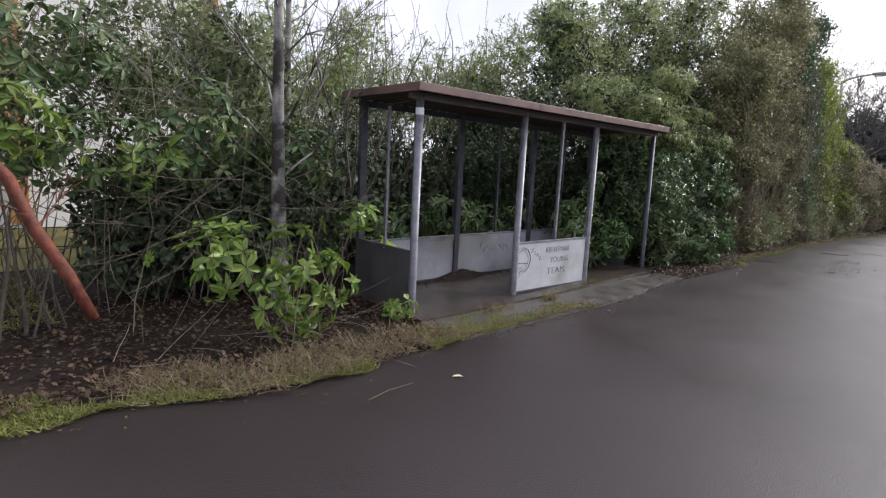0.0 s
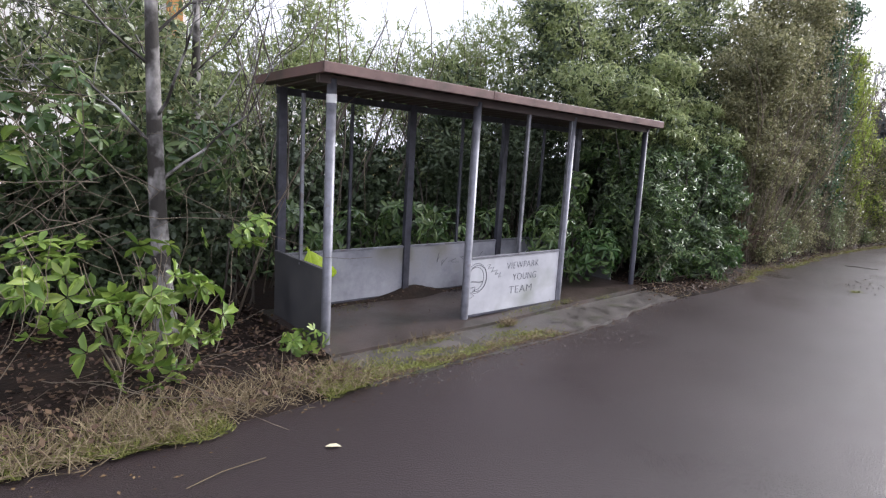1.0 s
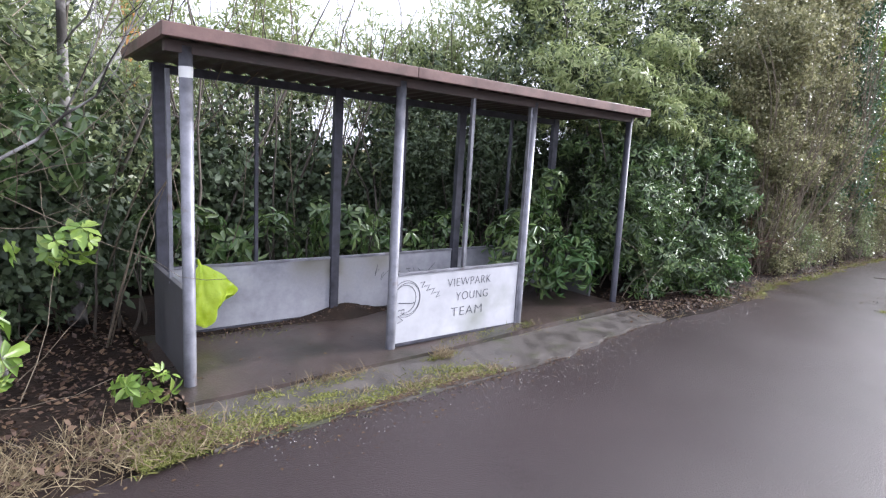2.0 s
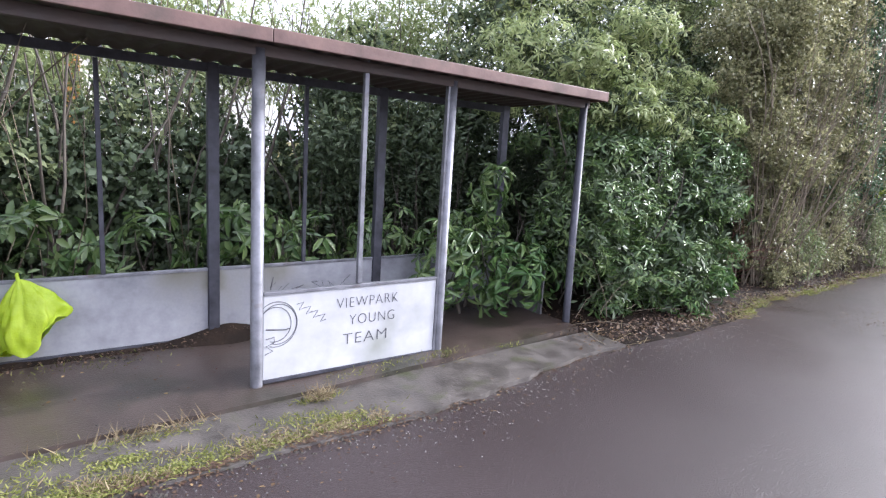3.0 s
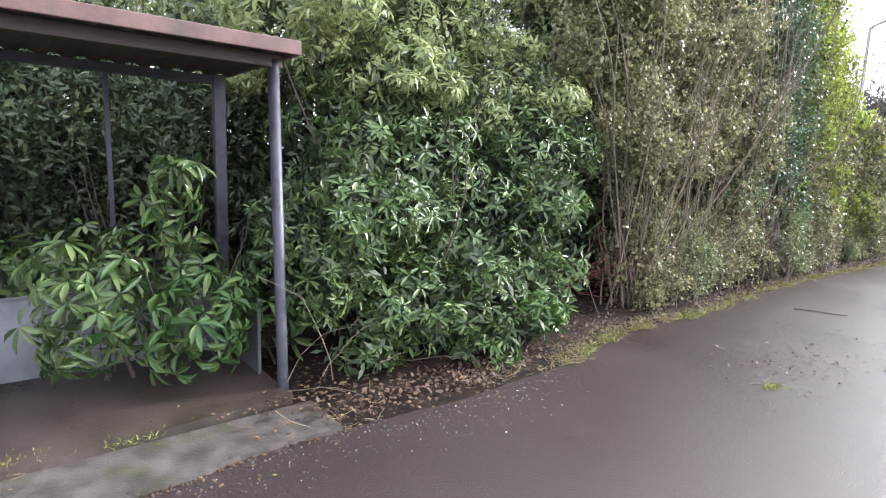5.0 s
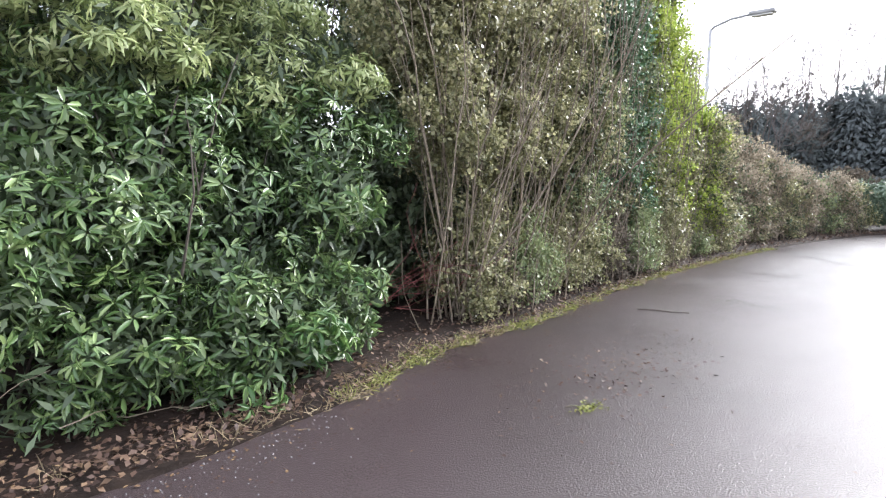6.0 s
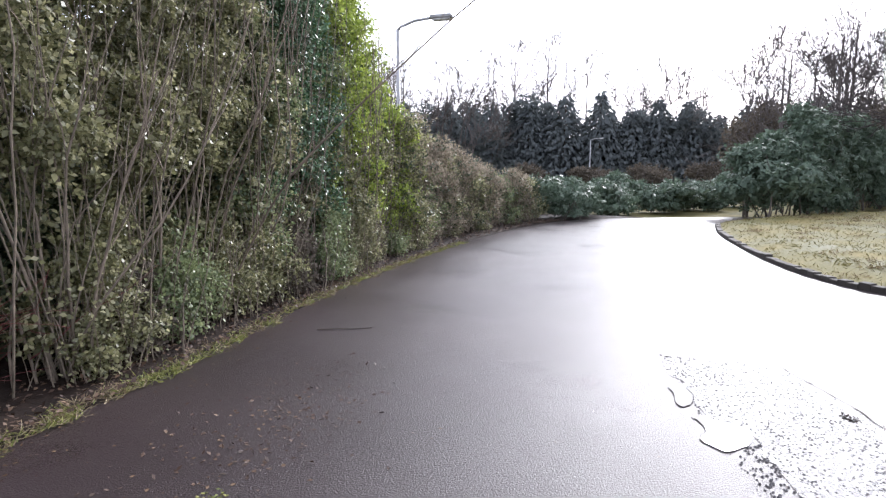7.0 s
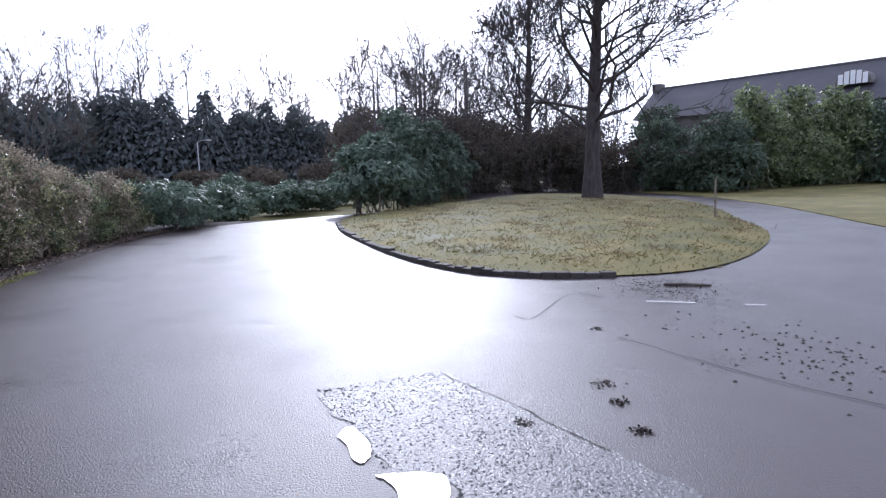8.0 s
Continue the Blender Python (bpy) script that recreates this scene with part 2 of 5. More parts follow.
M_TIMBER = mat("orange_timber", [(0.35, 0.16, 0.04), (0.5, 0.26, 0.08)], rough=0.6, scale=6)
M_GLASS = mat("dark_glass", [(0.02, 0.022, 0.025), (0.03, 0.033, 0.036)], rough=0.08, rough_var=0.03, bump=0)
M_LAMP = mat("lamp_grey", [(0.26, 0.26, 0.26), (0.38, 0.38, 0.38)], rough=0.5, scale=6, bump=0)
M_KERB = mat("kerb_stone", [(0.03, 0.026, 0.022), (0.085, 0.075, 0.065)], rough=0.8, scale=8, bump=0.5, per_object=0.4, spec=0.25)

M_RHODOP1 = mat("single_pale_leaf", [(0.08, 0.15, 0.025), (0.17, 0.26, 0.045), (0.33, 0.4, 0.1)], rough=0.4, scale=1.6, detail=3, bump=0, per_object=0.8, translucent=0.3)
M_RHODO1 = mat("single_dark_leaf", [(0.03, 0.08, 0.02), (0.075, 0.15, 0.04), (0.18, 0.26, 0.08)], rough=0.4, scale=1.6, detail=3, bump=0, per_object=0.8, translucent=0.22)
# darker leaf colour that stands in for shade inside and behind shrubs
M_SHADELEAF = leafmat("shade_toned_leaf", [(0.03, 0.048, 0.024), (0.06, 0.088, 0.04), (0.1, 0.13, 0.06)], translucent=0.1, rough=0.5)
rng = np.random.default_rng(7)


# ---- mesh helpers ----
class Geo:
    """Collects vertices and faces for one mesh."""
    def __init__(self):
        self.v, self.f, self.n = [], [], 0

    def add(self, verts, faces):
        self.v.append(np.asarray(verts, float).reshape(-1, 3))
        self.f.extend([tuple(i + self.n for i in f) for f in faces])
        self.n += len(self.v[-1])
        return self

    def tube(self, pts, radii, sides=6, cap=True):
        pts = [Vector(p) for p in pts]
        rings, up = [], Vector((0.31, 0.17, 0.93))
        for i, p in enumerate(pts):
            d = (pts[min(i + 1, len(pts) - 1)] - pts[max(i - 1, 0)]).normalized()
            a = d.cross(up)
            a = a.normalized() if a.length > 1e-4 else Vector((1, 0, 0))
            b = d.cross(a)
            rings += [p + radii[i] * (math.cos(2 * math.pi * k / sides) * a + math.sin(2 * math.pi * k / sides) * b) for k in range(sides)]
        fs = [(i * sides + k, i * sides + (k + 1) % sides, (i + 1) * sides + (k + 1) % sides, (i + 1) * sides + k)
              for i in range(len(pts) - 1) for k in range(sides)]
        if cap:
            fs += [tuple(range(sides))[::-1], tuple((len(pts) - 1) * sides + k for k in range(sides))]
        return self.add([tuple(r) for r in rings], fs)

    def box(self, x0, x1, y0, y1, z0, z1, bev=0.0):
        bm = bmesh.new()
        bmesh.ops.create_cube(bm, size=1, matrix=Matrix.Translation(((x0 + x1) / 2, (y0 + y1) / 2, (z0 + z1) / 2)) @ Matrix.Diagonal((x1 - x0, y1 - y0, z1 - z0, 1)))
        if bev:
            bmesh.ops.bevel(bm, geom=bm.edges[:], offset=bev, segments=2, affect="EDGES", profile=0.5)
        bm.verts.index_update()
        self.add([tuple(v.co) for v in bm.verts], [tuple(v.index for v in f.verts) for f in bm.faces])
        bm.free()
        return self

    def mesh(self, name, material, smooth=False):
        me = bpy.data.meshes.new(name)
        me.from_pydata(np.concatenate(self.v).tolist() if self.v else [], [], self.f)
        me.materials.append(material)
        if smooth:
            me.shade_smooth()
        me.update()
        return me


def part(name, geo, material, parent, label="", smooth=False):
    ob = new(name, geo.mesh(name, material, smooth) if isinstance(geo, Geo) else geo)
    ob.parent = parent
    if parent is not None and label:
        tagged(ob, label)
    return ob


def thing(name, x, y, z, label, category, group="", kind=""):
    e = new(name)
    e.location = (x, y, z)
    e.empty_display_size = 0.1
    return tagged(e, label, category, group, kind)


def local(geo, x, y, z):
    """Moves collected vertices so that (x, y, z) becomes their origin."""
    geo.v = [v - np.array((x, y, z)) for v in geo.v]
    return geo


LEAF8 = (np.array([(0, 0, 0), (.3, .8, .05), (.3, 0, -.02), (.3, -.8, .05), (.68, .9, .04), (.68, 0, -.05), (.68, -.9, .04), (1, 0, -.12)]),
         [(0, 2, 1), (0, 3, 2), (1, 2, 5, 4), (2, 3, 6, 5), (4, 5, 7), (5, 6, 7)])
LEAF4 = (np.array([(0, 0, 0), (.5, 1, .06), (.5, -1, .06), (1, 0, -.04)]), [(0, 2, 3, 1)])
BLADE = (np.array([(0, .5, 0), (0, -.5, 0), (.6, .35, .0), (.6, -.35, .0), (1, 0, -.1)]), [(0, 1, 3, 2), (2, 3, 4)])


def unit(a):
    return a / np.maximum(np.linalg.norm(a, axis=1, keepdims=True), 1e-9)


def leaves(name, pos, along, normal, length, width, material, kind=LEAF4):
    """One mesh of many leaves: each starts at pos, runs along, faces normal."""
    pos, along = np.asarray(pos), unit(np.asarray(along))
    side = unit(np.cross(np.asarray(normal), along))
    nor = np.cross(along, side)
    base, fs = kind
    L, W = np.asarray(length)[:, None, None], np.asarray(width)[:, None, None]
    v = pos[:, None, :] + base[None, :, 0:1] * L * along[:, None, :] + base[None, :, 1:2] * W * side[:, None, :] + base[None, :, 2:3] * L * nor[:, None, :]
    n, k = len(pos), len(base)
    me = bpy.data.meshes.new(name)
    me.vertices.add(n * k)
    me.vertices.foreach_set("co", v.reshape(-1).astype(np.float32))
    one = np.concatenate([np.array(f) for f in fs])
    cnt = np.array([len(f) for f in fs])
    idx = (one[None, :] + (np.arange(n) * k)[:, None]).reshape(-1)
    tot = np.tile(cnt, n)
    me.loops.add(len(idx))
    me.loops.foreach_set("vertex_index", idx.astype(np.int32))
    me.polygons.add(len(tot))
    me.polygons.foreach_set("loop_start", np.concatenate(([0], np.cumsum(tot)[:-1])).astype(np.int32))
    me.update(calc_edges=True)
    me.materials.append(material)
    return me


def shell(lobes, n, depth=0.35, rag=0.12, low=0.05):
    """Points scattered through the outer layer of a union of ellipsoids, with outward directions."""
    c, r = np.array([l[:3] for l in lobes], float), np.array([l[3:6] for l in lobes], float)
    w = (r[:, 0] * r[:, 1] + r[:, 1] * r[:, 2] + r[:, 0] * r[:, 2])
    P, D = [], []
    got = 0
    while got < n:
        m = int(n * 1.6) + 50
        k = rng.choice(len(c), m, p=w / w.sum())
        u = unit(rng.normal(size=(m, 3)))
        lump = 1 + rag * np.sin(5 * u[:, 0] + 2.3 * k) * np.sin(4 * u[:, 2] + k) + rng.normal(0, rag * 0.5, m)
        s = (1 - depth * rng.random(m) ** 1.6) * lump
        p = c[k] + u * r[k] * s[:, None]
        ok = p[:, 2] > low
        for j in range(len(c)):
            inside = (((p - c[j]) / r[j]) ** 2).sum(1) < (1 - depth) ** 2 * 0.9
            ok &= ~(inside & (k != j))
        P.append(p[ok])
        D.append(unit((u / r[k]))[ok])
        got += int(ok.sum())
    return np.concatenate(P)[:n], np.concatenate(D)[:n]


def lumpy(lobes, n, size=0.34):
    """Breaks big lobes into a cluster of smaller ones, for an uneven outline with hollows."""
    out = []
    for l in lobes:
        c, r = np.array(l[:3]), np.array(l[3:6])
        out.append((*c, *(r * 0.72)))
        for _ in range(n):
            u = unit(rng.normal(size=(1, 3)))[0]
            s = size * rng.uniform(0.7, 1.35)
            q = c + u * r * rng.uniform(0.66, 0.9)
            out.append((*q, *(np.minimum(r, r.mean()) * s * np.array((1.1, 1.1, 0.8)))))
    return out


def single_leaves(parent, origin, P, D, size, material, count=8, limit=296, droop=0.25):
    """Rosettes of separate leaves that share three meshes."""
    shapes = []
    for j in range(3):
        b = LEAF8[0].copy()
        b[:, 2] *= 1 + 1.2 * j
        b = b * np.array((1, size[1] / size[0] * (1 + 0.12 * j), 1))
        me = bpy.data.meshes.new("leaf")
        me.from_pydata(b.tolist(), [], LEAF8[1])
        me.materials.append(material)
        me.shade_smooth()
        shapes.append(me)
    pos, al, no, ln, wd = whorls(P, D, size[0], size[1], count, droop)
    pick = rng.permutation(len(pos))[:limit] if len(pos) > limit else range(len(pos))
    for i in pick:
        x = Vector(al[i]).normalized()
        y = Vector(no[i]).cross(x).normalized()
        z = x.cross(y)
        ob = new("leaf", shapes[int(rng.integers(3))])
        ob.parent = parent
        q = Vector(pos[i]) - Vector(origin)
        ob.matrix_basis = Matrix(((x.x, y.x, z.x, q.x), (x.y, y.y, z.y, q.y), (x.z, y.z, z.z, q.z), (0, 0, 0, 1))) @ Matrix.Scale(float(ln[i]), 4)


def whorls(P, D, length, width, count=8, droop=0.25, upward=0.35):
    """Rosettes of leaves round twig tips: returns arrays for leaves()."""
    n = len(P)
    ax = unit(D + np.array((0, 0, upward)) + rng.normal(0, 0.42, (n, 3)))
    t = unit(np.cross(ax, rng.normal(size=(n, 3))))
    b = np.cross(ax, t)
    pos, al, no, ln, wd = [], [], [], [], []
    size = length * rng.uniform(0.65, 1.15, n)
    for i in range(count):
        a = 2 * math.pi * i / count + rng.normal(0, 0.35, n)
        rad = np.cos(a)[:, None] * t + np.sin(a)[:, None] * b
        lift = rng.normal(0.22 - droop, 0.22, n)[:, None]
        d = unit(rad + ax * lift - np.array((0, 0, 0.06)))
        keep = rng.random(n) > 0.13
        pos.append((P + rad * 0.008)[keep]), al.append(d[keep]), no.append((ax - rad * lift)[keep])
        ln.append((size * rng.uniform(0.55, 1.15, n))[keep]), wd.append((size * width / length * rng.uniform(0.85, 1.15, n))[keep])
    return [np.concatenate(a) for a in (pos, al, no, ln, wd)]


def sprigs(P, D, length, width, count=5, reach=0.1):
    """Small single leaves strung along short twigs."""
    n = len(P)
    d = unit(D + rng.normal(0, 0.5, (n, 3)) + np.array((0, 0, 0.3)))
    pos = np.repeat(P, count, 0) + np.repeat(d, count, 0) * (np.tile(np.arange(count), n) / count * reach)[:, None] + rng.normal(0, 0.012, (n * count, 3))
    al = np.repeat(d, count, 0) * 0.5 + rng.normal(0, 0.6, (n * count, 3))
    no = rng.normal(0, 0.45, (n * count, 3)) + np.repeat(D, count, 0) * 0.8 + np.array((0, -0.15, 0.4))
    s = rng.uniform(0.6, 1.2, n * count)
    return pos, al, no, s * length, s * width


def wander(p, d, length, steps, bend=0.25, lift=0.0):
    pts, p, d = [Vector(p)], Vector(p), Vector(d).normalized()
    for _ in range(steps):
        d = (d + Vector(rng.normal(0, bend, 3)) + Vector((0, 0, lift))).normalized()
        p = p + d * (length / steps)
        pts.append(p.copy())
    return pts


def branching(geo, p, d, length, radius, depth, spread=0.6, lift=0.05, sides=6, forks=(2, 4), shrink=0.66, bend=0.12, steps=4, taper=0.55, minr=0.004):
    """A limb that bends, tapers and forks again and again."""
    pts = wander(p, d, length, steps, bend, lift)
    rad = [max(minr, radius * (1 - (1 - taper) * i / steps)) for i in range(steps + 1)]
    geo.tube(pts, rad, max(3, sides), cap=False)
    if depth <= 0:
        return
    for k in range(int(rng.integers(forks[0], forks[1] + 1))):
        i = steps if k == 0 else int(rng.integers(max(1, steps // 2), steps + 1))
        dd = (pts[i] - pts[i - 1]).normalized() + Vector(rng.normal(0, spread, 3)) * (0.5 if k == 0 else 1.0)
        branching(geo, pts[i], dd, length * shrink * rng.uniform(0.75, 1.15), rad[i] * (0.85 if k == 0 else 0.62), depth - 1, spread, lift, sides - 1, forks, shrink, bend * 1.1, max(2, steps - 1), taper, minr)


def stems(base_fn, n, height, radius, lean=0.25, bend=0.1, sides=4, steps=6):
    g = Geo()
    for _ in range(n):
        b = base_fn()
        h = height * rng.uniform(0.6, 1.1)
        pts = wander(b, (np.clip(rng.normal(0, lean), -0.5, 0.5), np.clip(rng.normal(0, lean), -0.22, 0.4), 1), h, steps, bend, 0.12)
        pts = [Vector((p.x, max(p.y, b[1] - 0.6), p.z)) for p in pts]
        r = radius * rng.uniform(0.5, 1.2)
        g.tube(pts, [max(0.003, r * (1 - 0.75 * i / steps)) for i in range(steps + 1)], sides, cap=False)
    return g


def fan_edge(g, top, bottom):
    """Joins two equal rows of points with quads."""
    n = len(top)
    return g.add(list(top) + list(bottom), [(i, i + 1, n + i + 1, n + i) for i in range(n - 1)])


def smooth_line(pts, per=8):
    """Catmull-Rom through plan points."""
    p = [np.array(q, float) for q in pts]
    p = [2 * p[0] - p[1]] + p + [2 * p[-1] - p[-2]]
    out = []
    for i in range(1, len(p) - 2):
        for k in range(per):
            t = k / per
            out.append(0.5 * (2 * p[i] + (p[i + 1] - p[i - 1]) * t + (2 * p[i - 1] - 5 * p[i] + 4 * p[i + 1] - p[i + 2]) * t * t + (3 * p[i] - p[i - 1] - 3 * p[i + 1] + p[i + 2]) * t ** 3))
    out.append(p[-2])
    return np.array(out)


def road_z(x):
    t = min(1, max(0, (x - 1) / 5))
    return -0.045 + 0.085 * t * t * (3 - 2 * t)


# ---- ground and road ----
EDGE = smooth_line([(-60, -0.95), (-40, -0.95), (-24, -0.95), (-15, -0.95), (-10, -0.95), (-7, -0.88), (-5.6, -0.8), (-4.5, -0.72), (-3.9, -1.0), (-2.8, -1.0), (-1.7, -0.9), (-0.2, -0.86), (1.05, -0.84), (2.8, -0.62),
                    (4, -0.72), (5.2, -0.68), (6.3, -0.44), (7.8, -0.45), (11, -0.27), (15, -0.5), (18.7, -1.05), (22, -2.2), (24, -4.6), (26, -9), (31, -14), (40, -18)], 10)
g = Geo()
R, rings = 420.0, [0.0, 6, 14, 30, 70, 160, 420]
cx, cy, K = 6.0, -2.0, 48
vs, fs = [(cx, cy, -0.12)], []
for r in rings[1:]:
    vs += [(cx + r * math.cos(2 * math.pi * k / K), cy + r * math.sin(2 * math.pi * k / K), -0.12) for k in range(K)]
fs += [(0, 1 + k, 1 + (k + 1) % K) for k in range(K)]
for i in range(len(rings) - 2):
    fs += [(1 + i * K + k, 1 + (i + 1) * K + k, 1 + (i + 1) * K + (k + 1) % K, 1 + i * K + (k + 1) % K) for k in range(K)]
tagged(part("ground", g.add(vs, fs), M_LAWN, None), "rough winter grass ground reaching the horizon", "ground", kind="structure")

g = Geo()
rows_y = np.linspace(0, 1, 12) ** 1.3
cols = []
for ex, ey in EDGE:
    far = -26.0
    jag = 0.035 * noise.noise((ex * 3.1, 0, 0)) + 0.02 * noise.noise((ex * 11, 3, 0))
    cols.append([(ex, ey + jag + (far - ey) * s, road_z(ex)) for s in rows_y])
m = len(rows_y)
g.add([p for c in cols for p in c], [(i * m + j, i * m + j + 1, (i + 1) * m + j + 1, (i + 1) * m + j) for i in range(len(cols) - 1) for j in range(m - 1)])
tagged(part("road", g, M_ASPHALT, None, smooth=True), "wet dark asphalt road with damp patches", "road", kind="structure")


def bank(name, edge, depth, z_in, material, label, lumps=0.06, cross=16):
    """A strip of ground beyond the road's edge, starting low at the edge and rising unevenly."""
    g, cols = Geo(), []
    for ex, ey in edge:
        col = []
        for j in range(cross + 1):
            s = j / cross
            y = ey - 0.03 + depth * s ** 1.5
            near = min(1, max(0, min(abs(ex - 3.0), abs(ex + 1.7)) / 0.7))
            z = road_z(ex) - 0.03 - 0.06 * (1 - near) + (z_in + 0.03) * (0.2 + 0.8 * near) * min(1, s * 5) ** 0.7 + near * lumps * noise.noise((ex * 1.7, y * 1.7, 0)) * min(1, s * 4) + 0.02 * noise.noise((ex * 7, y * 7, 2))
            col.append((ex + 0.04 * noise.noise((ex * 5, y, 4)), y, z))
        cols.append(col)
    m = cross + 1
    g.add([p for c in cols for p in c], [(i * m + j, (i + 1) * m + j, (i + 1) * m + j + 1, i * m + j + 1) for i in range(len(cols) - 1) for j in range(m - 1)])
    return tagged(part(name, g, material, None, smooth=True), label, "ground", kind="structure")


left_edge = np.array([e for e in EDGE if e[0] < -1.75])
dense = np.stack([np.linspace(-14, -1.6, 130), np.interp(np.linspace(-14, -1.6, 130), left_edge[:, 0], left_edge[:, 1])], 1)
bank("verge_soil", dense, 4.6, 0.05, M_SOIL, "dark leaf-strewn soil under the shrubs")
xs = np.linspace(2.9, 24, 170)
# soil widened to 12 m: its dark colour stands for shade behind the hedge
bank("hedge_soil", np.stack([xs, np.interp(xs, EDGE[:, 0], EDGE[:, 1])], 1), 12.0, 0.05, M_SOIL, "dark soil and litter under the hedge, carried far back as painted shade")
# same dark soil behind the shelter, its far part painting shade over lawn
g = Geo().box(-1.78, 3.2, 1.2, 12, -0.1, -0.03)
tagged(part("back_soil", g, M_SOIL, None), "dark soil behind the shelter, carried far back as painted shade", "ground", kind="structure")

def floor_z(x):
    """The concrete floor rises a little towards the open end."""
    return 0.026 * max(0.0, x - 0.3)


# concrete base and apron, with broken edges
g, top, n_ = Geo(), [], 60
for (nm, y_in, edge_y, z, z0, mt, lb, amp) in (
        ("shelter_base", 1.25, lambda x: -0.29 + 0.025 * (x + 1.7), 0.0, -0.1, M_SLAB, "damp grey-brown concrete floor of the shelter", 0.012),
        ("apron", -0.27, lambda x: np.interp(x, EDGE[:, 0], EDGE[:, 1]) - 0.01, -0.028, -0.1, M_CONCRETE, "worn concrete apron with mossy broken edge", 0.03)):
    g = Geo()
    rise = 1.0 if nm == "shelter_base" else 0.6
    xs = np.linspace(-1.74, 3.1 if nm == "shelter_base" else 3.22, 90)
    front = [(x, edge_y(x) + amp * noise.noise((x * 4.0, 7, 0)) + amp * 0.5 * noise.noise((x * 13.0, 1, 0)), z + rise * floor_z(x)) for x in xs]
    back = [(x, y_in if nm == "shelter_base" else -0.2, z + rise * floor_z(x)) for x in xs]
    fan_edge(g, back, front)
    fan_edge(g, front, [(p[0], p[1] - 0.012, z0) for p in front])
    for e in (0, -1):
        g.add([front[e], back[e], (back[e][0], back[e][1], z0), (front[e][0], front[e][1], z0)], [(0, 1, 2, 3)])
    tagged(part(nm, g, mt, None), lb, "pavement", kind="structure")

# ---- grass island with kerb ----
ISL = smooth_line([(21.6, -6.35), (19.4, -6.1), (17.2, -6.08), (15.3, -6.15), (13.8, -6.35), (12.6, -6.8), (11.75, -7.9), (11.5, -9.7), (12.6, -12.0), (14.4, -14.2), (16.7, -15.9), (20, -18.4),
                   (24, -20.6), (30, -21.2), (33, -19), (30.5, -15), (27, -10.5), (23.6, -7.2), (21.6, -6.35)], 8)[:-1]
ic = np.array((20.0, -12.5))
g, cols, m = Geo(), [], 14
for p in ISL:
    col = []
    for j in range(m + 1):
        s = j / m
        q = p + (ic - p) * s
        col.append((q[0], q[1], 0.06 + 0.1 * min(1, s * 9) + 0.12 * s + 0.06 * noise.noise((q[0] * 1.1, q[1] * 1.1, 0)) * min(1, s * 6)))
    cols.append(col)
k = len(cols)
g.add([p for c in cols for p in c], [(i * (m + 1) + j, ((i + 1) % k) * (m + 1) + j, ((i + 1) % k) * (m + 1) + j + 1, i * (m + 1) + j + 1) for i in range(k) for j in range(m)])
island = tagged(part("grass_island", g, M_LAWN, None, smooth=True), "mossy straw-coloured grass island inside the turning circle", "grass island", kind="structure")
# far bank of the path to the right
g = Geo()
PATHF = smooth_line([(9, -14.6), (13.9, -17.0), (16.8, -18.9), (20.7, -21.2), (27, -23.6), (36, -24.5), (44, -24)], 8)
fan_edge(g, [(a, b, 0.06 + 0.02 * noise.noise((a, b, 0))) for a, b in PATHF], [(a + 3, b - 22, 0.5) for a, b in PATHF])
fan_edge(g, [(a, b, -0.1) for a, b in PATHF], [(a, b, 0.06 + 0.02 * noise.noise((a, b, 0))) for a, b in PATHF])
tagged(part("far_lawn", g, M_LAWN, None, smooth=True), "straw-coloured lawn beyond the side road", "lawn", kind="structure")

# ---- bus shelter ----
shelter = thing("bus_shelter", 0, 0, 0, "old unglazed steel bus shelter with brown roof and pale panels", "bus shelter")
XF = [-1.64, 0.0, 1.53, 3.06]
for i, x in enumerate(XF):
    r = 0.042 if i < 2 else 0.036
    lean = 0.05 if i == 3 else 0.0
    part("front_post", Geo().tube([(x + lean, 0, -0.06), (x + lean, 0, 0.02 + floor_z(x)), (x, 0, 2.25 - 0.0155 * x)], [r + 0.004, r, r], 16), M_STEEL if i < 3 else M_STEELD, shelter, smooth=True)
part("front_post", Geo().box(1.475, 1.496, -0.02, 0.02, 0.0, 2.27, 0.003), M_STEEL, shelter, "flat steel strip beside the post")
part("mullion", Geo().box(0.748, 0.782, -0.018, 0.018, 0.668, 2.3, 0.003), M_STEEL, shelter, "thin galvanised glazing bar")
YB = 1.1
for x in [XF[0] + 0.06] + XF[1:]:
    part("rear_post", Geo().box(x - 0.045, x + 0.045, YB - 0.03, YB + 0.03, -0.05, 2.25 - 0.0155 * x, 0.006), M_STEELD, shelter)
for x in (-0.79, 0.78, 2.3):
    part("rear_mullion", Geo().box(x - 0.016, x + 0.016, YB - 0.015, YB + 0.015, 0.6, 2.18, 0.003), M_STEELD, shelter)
part("side_mullion", Geo().box(XF[0] - 0.015, XF[0] + 0.015, 0.5, 0.53, 0.62, 2.18, 0.003), M_STEEL, shelter)


def sheet(name, x0, x1, y, z0, z1, thick, material, label):
    """A metal panel with a folded rail along its top and bottom."""
    p = part(name, Geo().box(x0, x1, y - thick / 2, y + thick / 2, z0 + 0.011, z1 - 0.005, 0.003), material, shelter, label)
    part("top_rail", Geo().box(x0, x1, y - thick / 2 - 0.008, y + thick / 2 + 0.008, z1 - 0.004, z1 + 0.02, 0.003), M_STEEL, p)
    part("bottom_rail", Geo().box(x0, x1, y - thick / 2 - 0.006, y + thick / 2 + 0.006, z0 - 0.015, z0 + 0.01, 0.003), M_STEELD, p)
    return p


